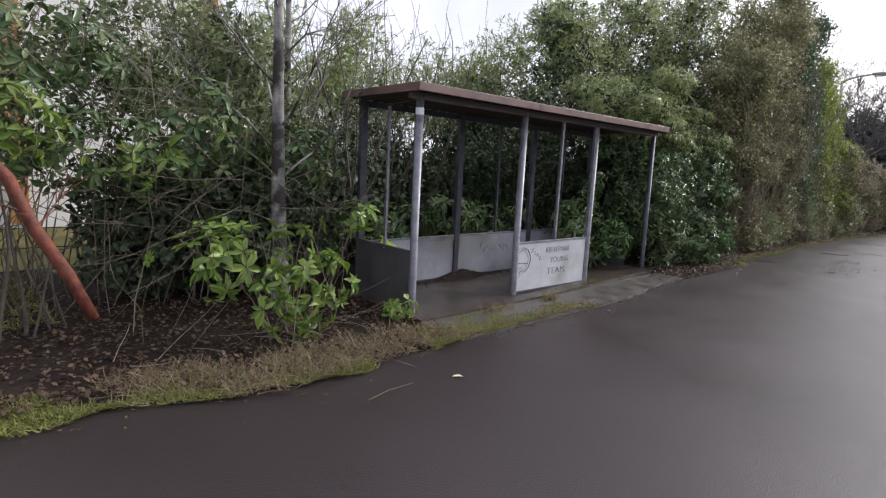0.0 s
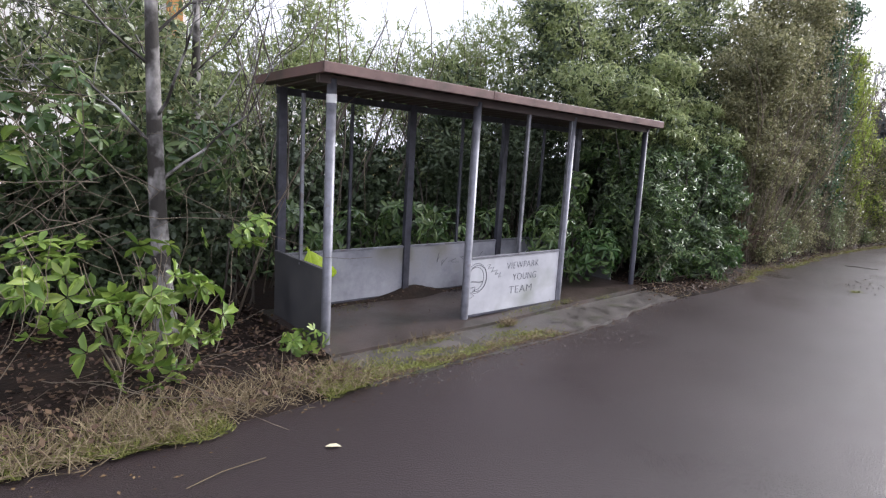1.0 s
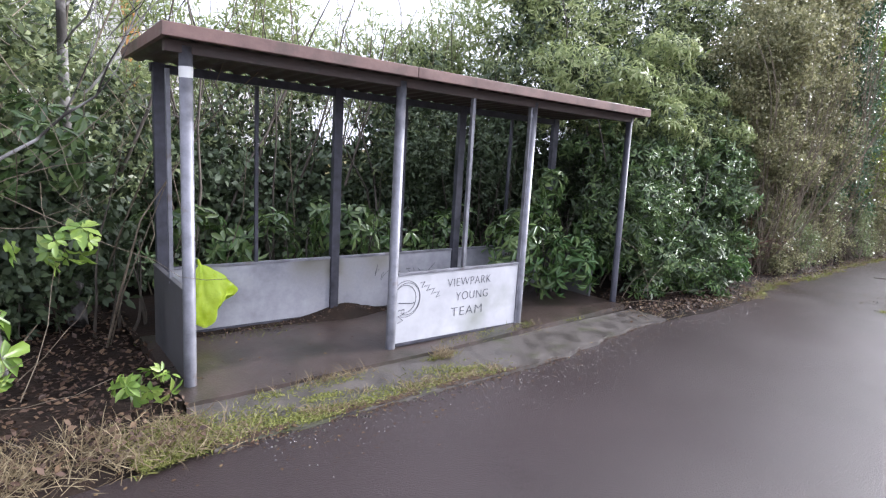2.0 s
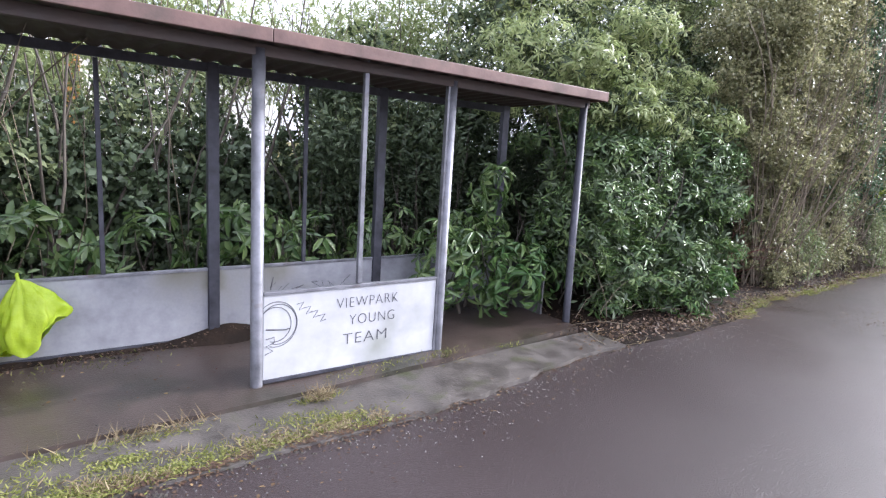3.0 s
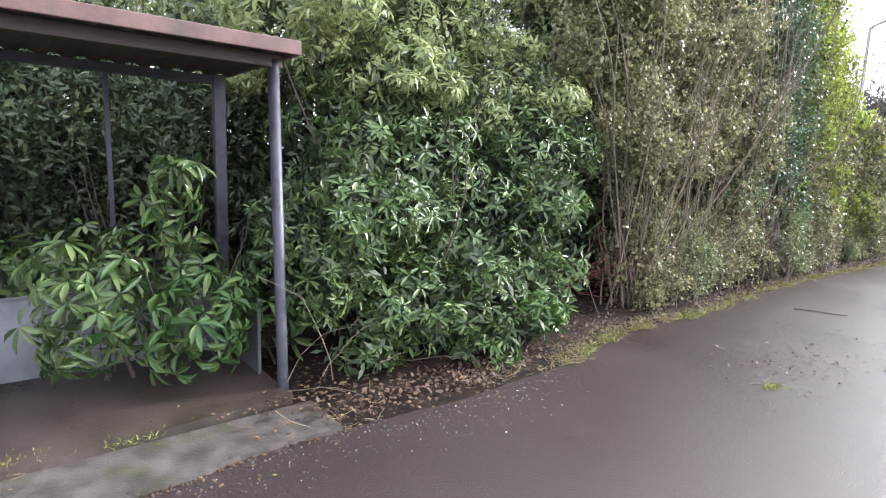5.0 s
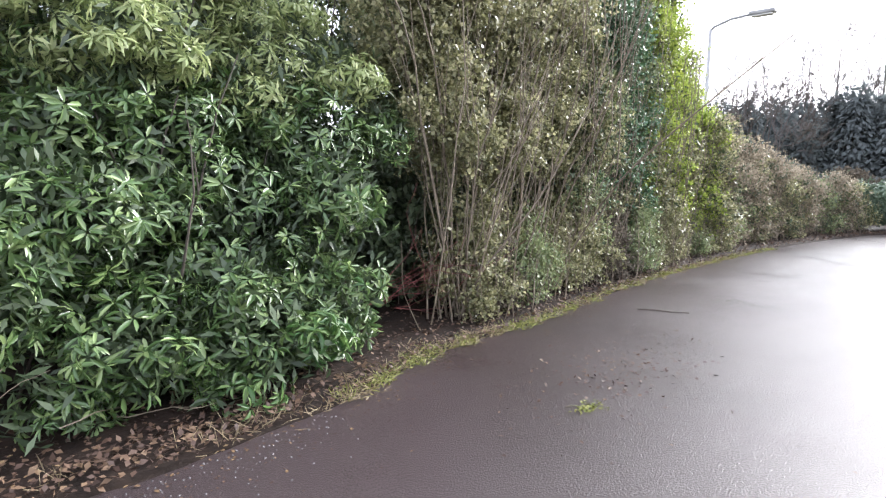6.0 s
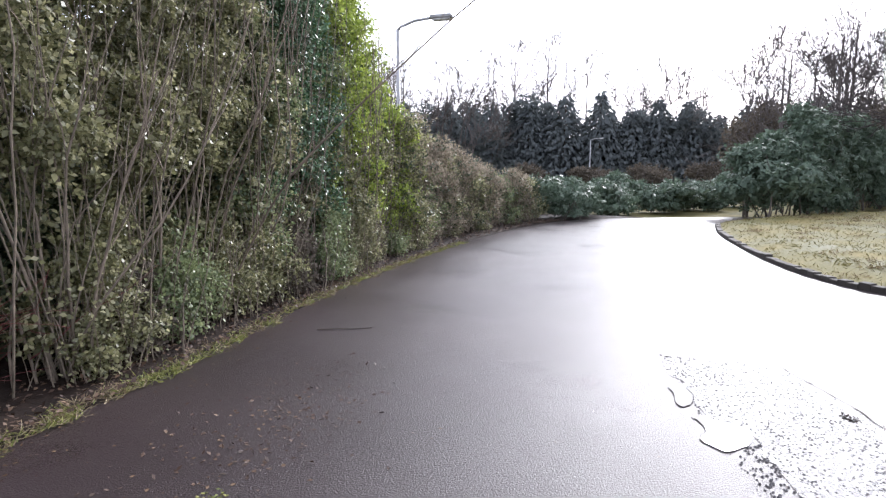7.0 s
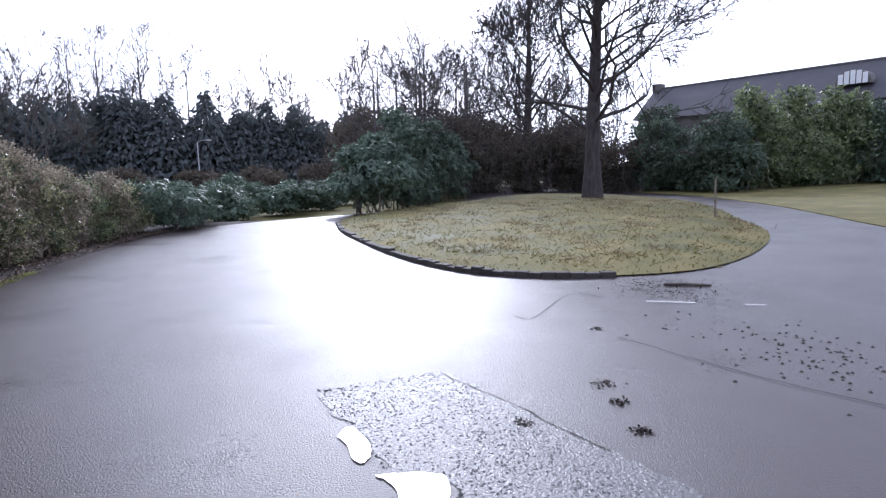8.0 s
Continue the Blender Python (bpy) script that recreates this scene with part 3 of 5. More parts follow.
for a, b in zip(XF[:-1], XF[1:]):
    sheet("rear_panel", a + 0.046, b - 0.046, YB, 0.03, 0.6, 0.022, M_PANEL, "stained pale metal panel")
front = sheet("front_panel", 0.043, 1.474, 0.0, 0.025, 0.645, 0.02, M_PANELF, "pale panel with hand-scrawled lettering")
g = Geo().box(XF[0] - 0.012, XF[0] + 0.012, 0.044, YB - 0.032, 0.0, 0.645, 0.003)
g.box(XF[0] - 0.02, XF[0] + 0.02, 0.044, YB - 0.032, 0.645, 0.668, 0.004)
part("side_panel", g, M_PANELD, shelter, "dark end panel")
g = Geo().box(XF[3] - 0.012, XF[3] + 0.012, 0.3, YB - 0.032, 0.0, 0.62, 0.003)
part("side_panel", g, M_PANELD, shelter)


def scrawl(text, x, z, size, tilt, squeeze=1.0):
    cu = bpy.data.curves.new("lettering", "FONT")
    cu.body, cu.size, cu.offset, cu.space_character, cu.extrude = text, size, -0.0025, 1.12, 0.0008
    cu.materials.append(M_SCRATCH)
    ob = new("lettering", cu)
    ob.parent = front
    ob.matrix_basis = pose(x, -0.0125, z, 90, 0, 0) @ pose(0, 0, 0, 0, 0, tilt) @ Matrix.Diagonal((squeeze, 1, 1, 1))
    return ob


scrawl("VIEWPARK", 0.585, 0.49, 0.115, 0.5, 0.88)
scrawl("YOUNG", 0.69, 0.355, 0.115, 0, 0.9)
scrawl("TEAM", 0.64, 0.205, 0.125, 0, 1.15)


def stroke(pts, w=0.004):
    return Geo().tube([(a, -0.011, b) for a, b in pts], [w] * len(pts), 4)


g = Geo()
for rr, off in ((0.13, 0.0), (0.115, 0.012), (0.1, -0.01)):
    g.tube([(0.135 + off + rr * 1.15 * math.cos(a), -0.0105, 0.43 + rr * 1.25 * math.sin(a)) for a in np.linspace(-1.9, 2.6, 26)], [0.003] * 26, 4)
g.tube([(0.06, -0.0105, 0.4), (0.2, -0.0105, 0.385), (0.23, -0.0105, 0.39)], [0.005] * 3, 4)
g.tube([(0.06, -0.0105, 0.33), (0.12, -0.0105, 0.34), (0.12, -0.0105, 0.3), (0.06, -0.0105, 0.28), (0.11, -0.0105, 0.24), (0.055, -0.0105, 0.22)], [0.0045] * 6, 4)
for j in range(4):
    x, z = 0.28 + 0.055 * j, 0.56 - 0.035 * j
    g.tube([(x, -0.0105, z), (x + 0.05, -0.0105, z + 0.01), (x + 0.015, -0.0105, z - 0.045), (x + 0.06, -0.0105, z - 0.03)], [0.003] * 4, 4)
part("scribble", g, M_SCRATCH, front, "dark scribbled circle and tag")
for j in range(6):
    x, z = 0.5 + 0.14 * j + 0.05 * rng.normal(), 0.36 + 0.08 * rng.random()
    q = [(x + 0.05 * rng.normal(), YB - 0.0125, z + 0.05 * rng.normal()) for _ in range(5)]
    part("scribble", Geo().tube(q, [0.0025] * 5, 4), M_SCRATCH, shelter)

RX0, RX1, RY0, RY1 = -1.82, 3.16, -0.2, 1.2


def roof_at(y):
    return 2.318 - 0.02 * (y - RY0)


g, n_ = Geo(), 240        # corrugated sheet, ridges from front to back
xs = np.linspace(RX0 + 0.02, RX1 - 0.02, n_)
wave = 0.011 * np.tanh(2.5 * np.sin(xs * 2 * math.pi / 0.152))
lo = 2.262
fan_edge(g, [(x, YB + 0.03, lo - 0.042 + w) for x, w in zip(xs, wave)], [(x, RY0 + 0.02, lo + w) for x, w in zip(xs, wave)])
roof = part("roof", g, M_ROOF, shelter, "dark corrugated roof sheet", smooth=True)
g = Geo().add([(RX0 + 0.02, RY0 + 0.02, roof_at(RY0) - 0.012), (RX1 - 0.02, RY0 + 0.02, roof_at(RY0) - 0.012), (RX1 - 0.02, RY1 - 0.02, roof_at(RY1) - 0.012), (RX0 + 0.02, RY1 - 0.02, roof_at(RY1) - 0.012)], [(0, 1, 2, 3)])
part("roof_deck", g, M_ROOF, shelter)
for a, b in ((RX0, 0.02), (0.024, RX1)):
    part("fascia", Geo().box(a, b, RY0, RY0 + 0.03, 2.235, 2.318, 0.005), M_FASCIA, shelter, "red-brown roof edge strip")
part("fascia", Geo().box(RX0, RX1, RY1 - 0.03, RY1, 2.245, 2.29, 0.005), M_FASCIA, shelter)
for x in (RX0, RX1 - 0.03):
    part("fascia", Geo().add([(x, RY0 + 0.031, 2.235), (x + 0.03, RY0 + 0.031, 2.235), (x + 0.03, RY1 - 0.031, 2.215), (x, RY1 - 0.031, 2.215),
                              (x, RY0 + 0.031, 2.316), (x + 0.03, RY0 + 0.031, 2.316), (x + 0.03, RY1 - 0.031, 2.288), (x, RY1 - 0.031, 2.288)],
                             [(3, 2, 1, 0), (4, 5, 6, 7), (0, 1, 5, 4), (1, 2, 6, 5), (2, 3, 7, 6), (3, 0, 4, 7)]), M_FASCIA, shelter)
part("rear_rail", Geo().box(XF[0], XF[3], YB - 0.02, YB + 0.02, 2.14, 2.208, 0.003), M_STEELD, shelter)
part("front_rail", Geo().box(RX0 + 0.05, RX1 - 0.05, -0.03, 0.03, 2.17, 2.243, 0.003), M_ROOF, shelter)
for ob in shelter.children:               # the roof falls slightly along its length
    if ob.name.split(".")[0] in ("roof", "roof_deck", "fascia", "front_rail", "rear_rail"):
        ob.matrix_basis = Matrix.Translation((-0.036, 0, 0.033)) @ pose(0, 0, 0, 0, 0.89, 0)
g = Geo().tube([(XF[0], 0, 2.08), (XF[0], 0, 2.15)], [0.0435, 0.0435], 16, cap=False)
part("sticker", g, M_WHITE, shelter, "white sticker round the post", smooth=True)

# lime carrier bag tied to the post
bag = thing("carrier_bag", -1.3, 1.03, 0.64, "lime green plastic bag hanging from the rear panel's top edge", "plastic bag")
g, rows, K = Geo(), 20, 48
vs = []
for i in range(rows + 1):
    t = i / rows
    w = 0.012 + 0.15 * min(1, t * 1.5) ** 0.8 * (1 - 0.35 * max(0, t - 0.75) * 4 * 0.5)
    for k in range(K):
        a = 2 * math.pi * k / K
        c = math.cos(a)
        crease = 1 + 0.16 * math.sin(6 * a + 2 * t) * (1 - 0.3 * t) + 0.09 * math.sin(11 * a + 8 * t) + 0.06 * math.sin(9 * a - 13 * t)
        vs.append((0.02 * t + w * c * crease * (1 + 0.55 * max(0, c) ** 3), -0.05 * t - 0.015 + 0.42 * w * math.sin(a) * crease, -0.5 * t + 0.22 * max(0, c) ** 2 * t - 0.03 * t * math.sin(3 * a)))
fs = [(i * K + k, (i + 1) * K + k, (i + 1) * K + (k + 1) % K, i * K + (k + 1) % K) for i in range(rows) for k in range(K)] + [tuple(rows * K + k for k in range(K))]
part("bag_body", g.add(vs, fs), M_BAG, bag, smooth=True)
part("tied_handle", Geo().tube([(0.0, 0.07, 0.0), (-0.005, 0.03, 0.035), (-0.01, -0.005, 0.03), (0, -0.015, -0.02), (0.01, -0.02, -0.08)], [0.008, 0.01, 0.012, 0.016, 0.02], 6), M_BAG, bag, smooth=True)


# ---- shrubs ----
def shrub(name, x, y, label, lobes, n, leaf, size, stem_n, stem_h, stem_r, stem_mat, style="whorl", spread=0.5, count=8, depth=0.4, rag=0.14, kind8=True, droop=0.25,
          group="roadside shrubs", inner=None, low=0.05, lean=0.22, lumps=0, singles=5, single=None, bend=0.1, inner_leaf=None):
    """A shrub: several stems from the ground and a ragged mass of leaves."""
    e = thing(name, x, y, 0.0, label, "shrub", group)
    here = lambda: (x + rng.normal(0, spread), y + rng.normal(0, spread * 0.4), -0.03)
    for _ in range(min(singles, stem_n)):
        part("stem", local(stems(here, 1, stem_h, stem_r * 1.5, lean=lean, bend=bend, sides=6, steps=8), x, y, 0), stem_mat, e, smooth=True)
    if stem_n > singles:
        tagged(part("twig_mass", local(stems(here, stem_n - singles, stem_h, stem_r, lean=lean * 1.2, bend=bend * 1.4), x, y, 0), stem_mat, e, smooth=True), kind="stuff")
    if lumps:
        lobes = lumpy(lobes, lumps)
    P, D = shell(lobes, n, depth, rag, low)
    if single:
        near = np.argsort(P[:, 1])[:37]
        single_leaves(e, (x, y, 0), P[near], D[near], size, single, droop=droop)
        keep = np.ones(len(P), bool)
        keep[near] = False
        P, D = P[keep], D[keep]
    if style == "whorl":
        a = whorls(P, D, size[0], size[1], count, droop)
    else:
        a = sprigs(P, D, size[0], size[1], count)
    a = [np.asarray(q) for q in a]
    a[0] = a[0] - np.array((x, y, 0))
    tagged(part("foliage", leaves("foliage", *a, leaf, LEAF8 if kind8 else LEAF4), leaf, e), kind="stuff")
    # inner_leaf recolours the inner leaves darker, painting the shade within the shrub
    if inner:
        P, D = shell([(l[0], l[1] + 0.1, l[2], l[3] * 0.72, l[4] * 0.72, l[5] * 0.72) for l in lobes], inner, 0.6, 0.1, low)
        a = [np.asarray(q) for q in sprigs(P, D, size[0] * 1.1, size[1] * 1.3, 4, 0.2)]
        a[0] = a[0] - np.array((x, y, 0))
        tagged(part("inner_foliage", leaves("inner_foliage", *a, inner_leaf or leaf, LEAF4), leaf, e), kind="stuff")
    return e


# young pale rhododendron in front of the left trees
shrub("rhododendron", -3.0, 0.1, "young pale green rhododendron with drooping rosettes beside the verge",
      [(-3.45, 0.0, 0.75, 0.7, 0.4, 0.42), (-3.05, -0.25, 0.42, 0.4, 0.25, 0.4), (-3.8, 0.0, 0.85, 0.3, 0.25, 0.25), (-2.3, 0.1, 1.02, 0.42, 0.25, 0.16), (-3.2, -0.3, 0.36, 0.38, 0.2, 0.3), (-2.95, -0.3, 0.55, 0.35, 0.2, 0.3)], 88, M_RHODOP, (0.14, 0.027), 16, 1.0, 0.009, M_TWIG, count=9, spread=0.25, droop=0.15, lean=0.5, single=M_RHODOP1, depth=0.6)
shrub("rhododendron", -2.0, -0.2, "small rhododendron seedling at the shelter post", [(-1.95, -0.22, 0.16, 0.22, 0.14, 0.1)], 12, M_RHODOP, (0.12, 0.022), 5, 0.25, 0.006, M_TWIG, spread=0.1, singles=2)
# right-hand rhododendron
shrub("rhododendron", 4.7, 0.7, "large dense rhododendron leaning over the road edge",
      [(4.3, 0.75, 1.0, 1.2, 0.85, 1.05), (5.1, 0.5, 1.0, 0.9, 0.9, 0.95), (4.6, 1.0, 1.85, 1.2, 0.8, 0.6), (5.8, 0.45, 1.7, 0.75, 0.7, 0.45), (4.9, -0.12, 0.42, 0.75, 0.45, 0.42), (4.1, 0.0, 0.5, 0.6, 0.38, 0.42), (5.5, 0.0, 0.5, 0.5, 0.35, 0.45), (3.6, 0.35, 1.0, 0.55, 0.5, 0.6)],
      4300, M_RHODO, (0.11, 0.013), 26, 2.2, 0.014, M_DARKTWIG, spread=0.55, inner=6000, lumps=13, single=M_RHODO1, singles=8, inner_leaf=M_SHADELEAF, droop=0.2, rag=0.24)
# pale rhododendron tops over it
shrub("rhododendron", 4.6, 1.3, "tall pale rhododendron with narrow hanging leaves above the shelter end",
      [(3.7, 1.25, 2.75, 0.95, 0.75, 0.7), (4.8, 1.0, 2.7, 1.0, 0.85, 0.75), (5.6, 0.85, 2.3, 0.85, 0.8, 0.6), (4.4, 0.75, 2.25, 0.8, 0.6, 0.45)],
      3400, M_YELLOW, (0.12, 0.0115), 16, 3.2, 0.022, M_DARKTWIG, spread=0.6, kind8=False, lumps=8, droop=0.65, inner=1500, inner_leaf=M_SHADELEAF)
# rhododendron growing through the open bay
shrub("rhododendron", 2.5, 0.75, "rhododendron growing through the open end of the shelter",
      [(2.1, 0.7, 0.6, 0.45, 0.35, 0.48), (2.72, 0.42, 0.48, 0.42, 0.4, 0.42), (2.5, 0.85, 0.85, 0.5, 0.3, 0.35), (2.62, 0.75, 1.3, 0.22, 0.22, 0.42), (3.25, 0.6, 0.5, 0.35, 0.35, 0.45)],
      260, M_RHODO, (0.17, 0.0205), 16, 1.2, 0.012, M_DARKTWIG, spread=0.3, low=0.12, single=M_RHODO1, droop=0.6, depth=0.5)
# row behind the shelter
for i, (x, w, h) in enumerate(((-1.35, 0.5, 1.1), (-0.6, 0.5, 0.95), (0.3, 0.45, 1.15), (1.0, 0.4, 0.85), (1.8, 0.4, 0.9))):
    shrub("rhododendron", x, 1.75, "glossy rhododendron behind the shelter's rear panels",
          [(x, 1.55, h - 0.25, w, 0.35, 0.3), (x + 0.2, 1.85, h * 0.6, w, 0.4, 0.5)], 40, M_RHODO, (0.18, 0.026), 8, 1.0, 0.012, M_DARKTWIG, spread=0.3, droop=0.4)
# tall screen behind the shelter
shrub("evergreen_screen", 0.2, 3.4, "tall dark evergreen screen behind the shelter",
      [(-1.8, 3.6, 1.7, 1.3, 0.9, 1.6), (0.2, 3.8, 1.7, 1.5, 0.9, 1.6), (2.2, 3.2, 1.8, 1.4, 0.9, 1.6), (3.8, 2.9, 2.2, 1.3, 0.9, 1.5)],
      3800, M_OLIVE, (0.1, 0.02), 80, 3.8, 0.02, M_DARKTWIG, style="sprig", spread=1.8, count=5, kind8=False, depth=0.7, inner=3600, inner_leaf=M_SHADELEAF, lumps=6, singles=18)
shrub("evergreen_screen", 1.6, 4.8, "tall pale green evergreen tops above the shelter roof",
      [(-2.2, 4.8, 2.6, 1.5, 1.0, 1.35), (-0.4, 5.0, 2.8, 1.5, 1.0, 1.35), (1.2, 5.0, 2.95, 1.5, 1.0, 1.3), (2.6, 4.6, 3.0, 1.4, 1.0, 1.3), (3.9, 3.9, 3.4, 1.4, 1.0, 1.3)],
      5600, M_YELLOW, (0.12, 0.014), 90, 5.0, 0.016, M_TWIG, style="sprig", spread=2.0, count=5, kind8=False, depth=0.8, rag=0.32, inner=1800, lumps=7)
# backing evergreen in the shade-dark leaf colour
shrub("evergreen_screen", 2.6, 2.3, "dense evergreen close behind the shelter's end bay, leaves coloured dark as shade",
      [(1.9, 2.5, 1.5, 0.8, 0.5, 1.4), (3.0, 2.2, 1.6, 0.9, 0.5, 1.5), (3.9, 2.0, 1.4, 0.8, 0.5, 1.3)], 3400, M_SHADELEAF, (0.1, 0.014), 24, 2.6, 0.014, M_DARKTWIG, style="sprig", count=5, kind8=False, depth=0.8, lumps=5, inner=1500, inner_leaf=M_SHADELEAF)
# backing thickets: their dark leaf colour paints the shade behind shelter and hedge
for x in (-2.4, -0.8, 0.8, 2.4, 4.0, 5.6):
    shrub("ivy_thicket", x, 3.6, "low thicket behind the shelter, leaves coloured dark as shade", [(x, 3.4 - 0.12 * abs(x), 0.8, 1.0, 0.6, 1.0)], 1500, M_SHADELEAF, (0.105, 0.029), 22, 2.0, 0.012, M_DARKTWIG, style="sprig", kind8=False, depth=0.9, rag=0.25, group="shaded thickets")
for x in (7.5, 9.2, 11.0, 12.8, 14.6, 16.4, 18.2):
    shrub("ivy_thicket", x, 1.5, "low thicket behind the hedge, leaves coloured dark as shade", [(x, 1.5, 0.8, 1.1, 0.6, 1.1)], 1200, M_SHADELEAF, (0.11, 0.03), 14, 1.8, 0.012, M_DARKTWIG, style="sprig", kind8=False, depth=0.9, rag=0.25, group="shaded thickets")
shrub("evergreen_screen", 6.2, 2.9, "tall mid-green evergreen behind the rhododendron",
      [(5.4, 3.0, 3.9, 1.5, 1.1, 1.5), (7.2, 2.8, 4.3, 1.5, 1.1, 1.6), (8.8, 2.6, 4.8, 1.4, 1.1, 1.5), (6.4, 2.6, 2.0, 1.3, 0.9, 1.9)],
      6400, M_YELLOW, (0.12, 0.014), 30, 4.6, 0.022, M_DARKTWIG, style="sprig", spread=1.2, count=5, kind8=False, depth=0.5, inner=4500, lumps=7, inner_leaf=M_SHADELEAF)
shrub("evergreen_screen", 9.0, 2.3, "tall dark evergreen behind the bare-stemmed hedge",
      [(8.4, 2.2, 2.8, 1.3, 0.9, 2.4), (10.0, 2.2, 2.4, 1.4, 0.9, 2.0), (11.8, 2.2, 1.8, 1.4, 0.9, 1.7), (13.8, 2.2, 1.2, 1.4, 0.9, 1.2)],
      5000, M_OLIVE, (0.1, 0.022), 40, 4.2, 0.02, M_DARKTWIG, style="sprig", spread=1.6, count=5, kind8=False, depth=0.6, inner=7000, lumps=4, inner_leaf=M_SHADELEAF)
# the hollow's shade is put into this thicket's leaf colour
shrub("ivy_thicket", 6.5, 1.4, "thicket in the hollow between shrubs, leaves coloured dark as shade",
      [(6.4, 1.5, 0.8, 0.8, 0.5, 1.0), (7.2, 1.3, 0.7, 0.8, 0.5, 0.9)], 1500, M_SHADELEAF, (0.1, 0.028), 20, 1.6, 0.01, M_DARKTWIG, style="sprig", kind8=False, depth=0.9)
# leggy privet: stems fan out from one foot like a vase
for x, y, h, n in ((7.2, 0.15, 4.6, 6400), (8.1, 0.3, 5.2, 6400), (9.0, 0.35, 5.7, 6000)):
    e = shrub("privet", x, y, "tall leggy privet with pale bare stems fanning from its foot",
              [(x + 0.12, y + 0.1, 0.75, 0.42, 0.3, 0.75), (x, y + 0.15, 2.0, 0.75, 0.5, 0.75), (x - 0.1, y + 0.25, 3.1, 1.05, 0.65, 0.9), (x + 0.1, y + 0.4, h - 0.9, 1.15, 0.75, 0.9)],
              n, M_PRIVET, (0.052, 0.018), 10, h * 0.8, 0.008, M_TWIG, style="sprig", spread=0.2, count=5, kind8=False, depth=0.75, lean=0.2, lumps=9, singles=4, bend=0.12, rag=0.32)
    g = Geo()
    for k in range(20 if x < 7.5 else 9):
        a = float(np.clip(rng.normal(-0.1, 0.45), -1.0, 0.6))
        pts = wander((x + 0.18 * a + rng.normal(0, 0.07), y + rng.normal(0, 0.07), -0.03), (0.2 * a + 0.05 * rng.normal(), -0.05 + 0.12 * rng.normal(), 1), h * rng.uniform(0.45, 0.95), 9, 0.09, 0.0)
        pts = [p + Vector((a * 0.06 * max(0.0, p.z) ** 1.8, 0, 0)) for p in pts]
        r0 = rng.uniform(0.006, 0.014)
        g.tube(pts, [max(0.003, r0 * (1 - 0.07 * q)) for q in range(10)], 5, cap=False)
        for q in (4, 6, 7):
            branching(g, pts[q], pts[q] - pts[q - 1] + Vector(rng.normal(0, 0.05, 3)), 0.6, 0.005, 1, 0.35, 0.05, 4, (1, 2), 0.7, 0.1, 3, 0.5, 0.0025)
    tagged(part("stem_fan", local(g, x, y, 0), M_TWIG, e, "many pale bare stems", smooth=True), kind="stuff")


# mixed hedge running on to the bend, one shrub growing into the next
def hedge_top(x):
    return float(np.interp(x, (7, 9, 10.5, 11.5, 12.5, 13.5, 14.5, 16, 18, 20, 22), (4.4, 5.8, 6.3, 5.9, 5.0, 4.1, 3.0, 2.35, 2.0, 1.75, 1.5)))


def hedge_line(x):
    return 0.55 if x < 14 else float(np.interp(x, EDGE[:, 0], EDGE[:, 1])) + 0.8


HEDGE = {"privet": (M_PRIVET, "twiggy half-bare privet with small pale leaves"), "holly": (M_HOLLY, "dense dark glossy holly in the hedge"), "laurel": (M_LIME, "bright lime green laurel in the hedge"),
         "olive": (M_OLIVE, "dull olive evergreen grown into the hedge"), "bramble": (M_BRAMBLE, "brown half-bare low hedge shrub")}
for x, kind_, f in ((9.7, "privet", 0.95), (10.1, "olive", 0.6), (10.6, "holly", 1.0), (11.0, "privet", 0.6), (11.5, "holly", 1.0), (11.8, "olive", 0.75), (12.3, "laurel", 1.0), (12.2, "privet", 0.5), (13.0, "laurel", 1.05), (13.3, "privet", 0.6),
                    (12.7, "laurel", 1.0), (13.8, "laurel", 1.0), (14.3, "laurel", 0.95), (14.6, "privet", 0.9), (15.2, "bramble", 1.0), (15.7, "olive", 0.8), (16.3, "bramble", 1.0), (16.9, "privet", 0.9), (17.5, "bramble", 1.0), (18.2, "privet", 0.85), (18.8, "bramble", 1.0), (19.5, "bramble", 0.9), (20.2, "olive", 0.9), (20.9, "bramble", 1.0), (21.6, "privet", 0.9)):
    y, h = hedge_line(x) + float(rng.normal(0, 0.08)), hedge_top(x) * f * float(rng.uniform(0.95, 1.05))
    leaf_, label_ = HEDGE[kind_]
    shrub({"olive": "evergreen_shrub", "bramble": "bramble_hedge"}.get(kind_, kind_), x, y, label_,
          [(x, y, h * 0.3, 0.75, 0.5, h * 0.32), (x + rng.normal(0, 0.15), y + 0.1, h * 0.66, 0.75, 0.55, h * 0.27), (x + rng.normal(0, 0.2), y + 0.2, h * 0.88, 0.5, 0.45, h * 0.12)],
          int(700 * h), leaf_, (0.055, 0.018), 26, h * 0.9, 0.009, M_TWIG, style="sprig", spread=0.3, count=5, kind8=False, depth=0.6, lumps=9, rag=0.32, singles=7,
          inner=int(220 * h), inner_leaf=M_SHADELEAF, group="mixed hedge shrubs")
shrub("rhododendron", 23.0, -2.4, "round grey-green rhododendron at the bend", [(23.0, -2.4, 0.7, 1.2, 1.1, 0.8), (22.3, -1.6, 0.9, 1.0, 0.9, 0.8)], 1000, M_GREYLEAF, (0.14, 0.028), 8, 1.3, 0.02, M_DARKTWIG, kind8=False, lumps=7)
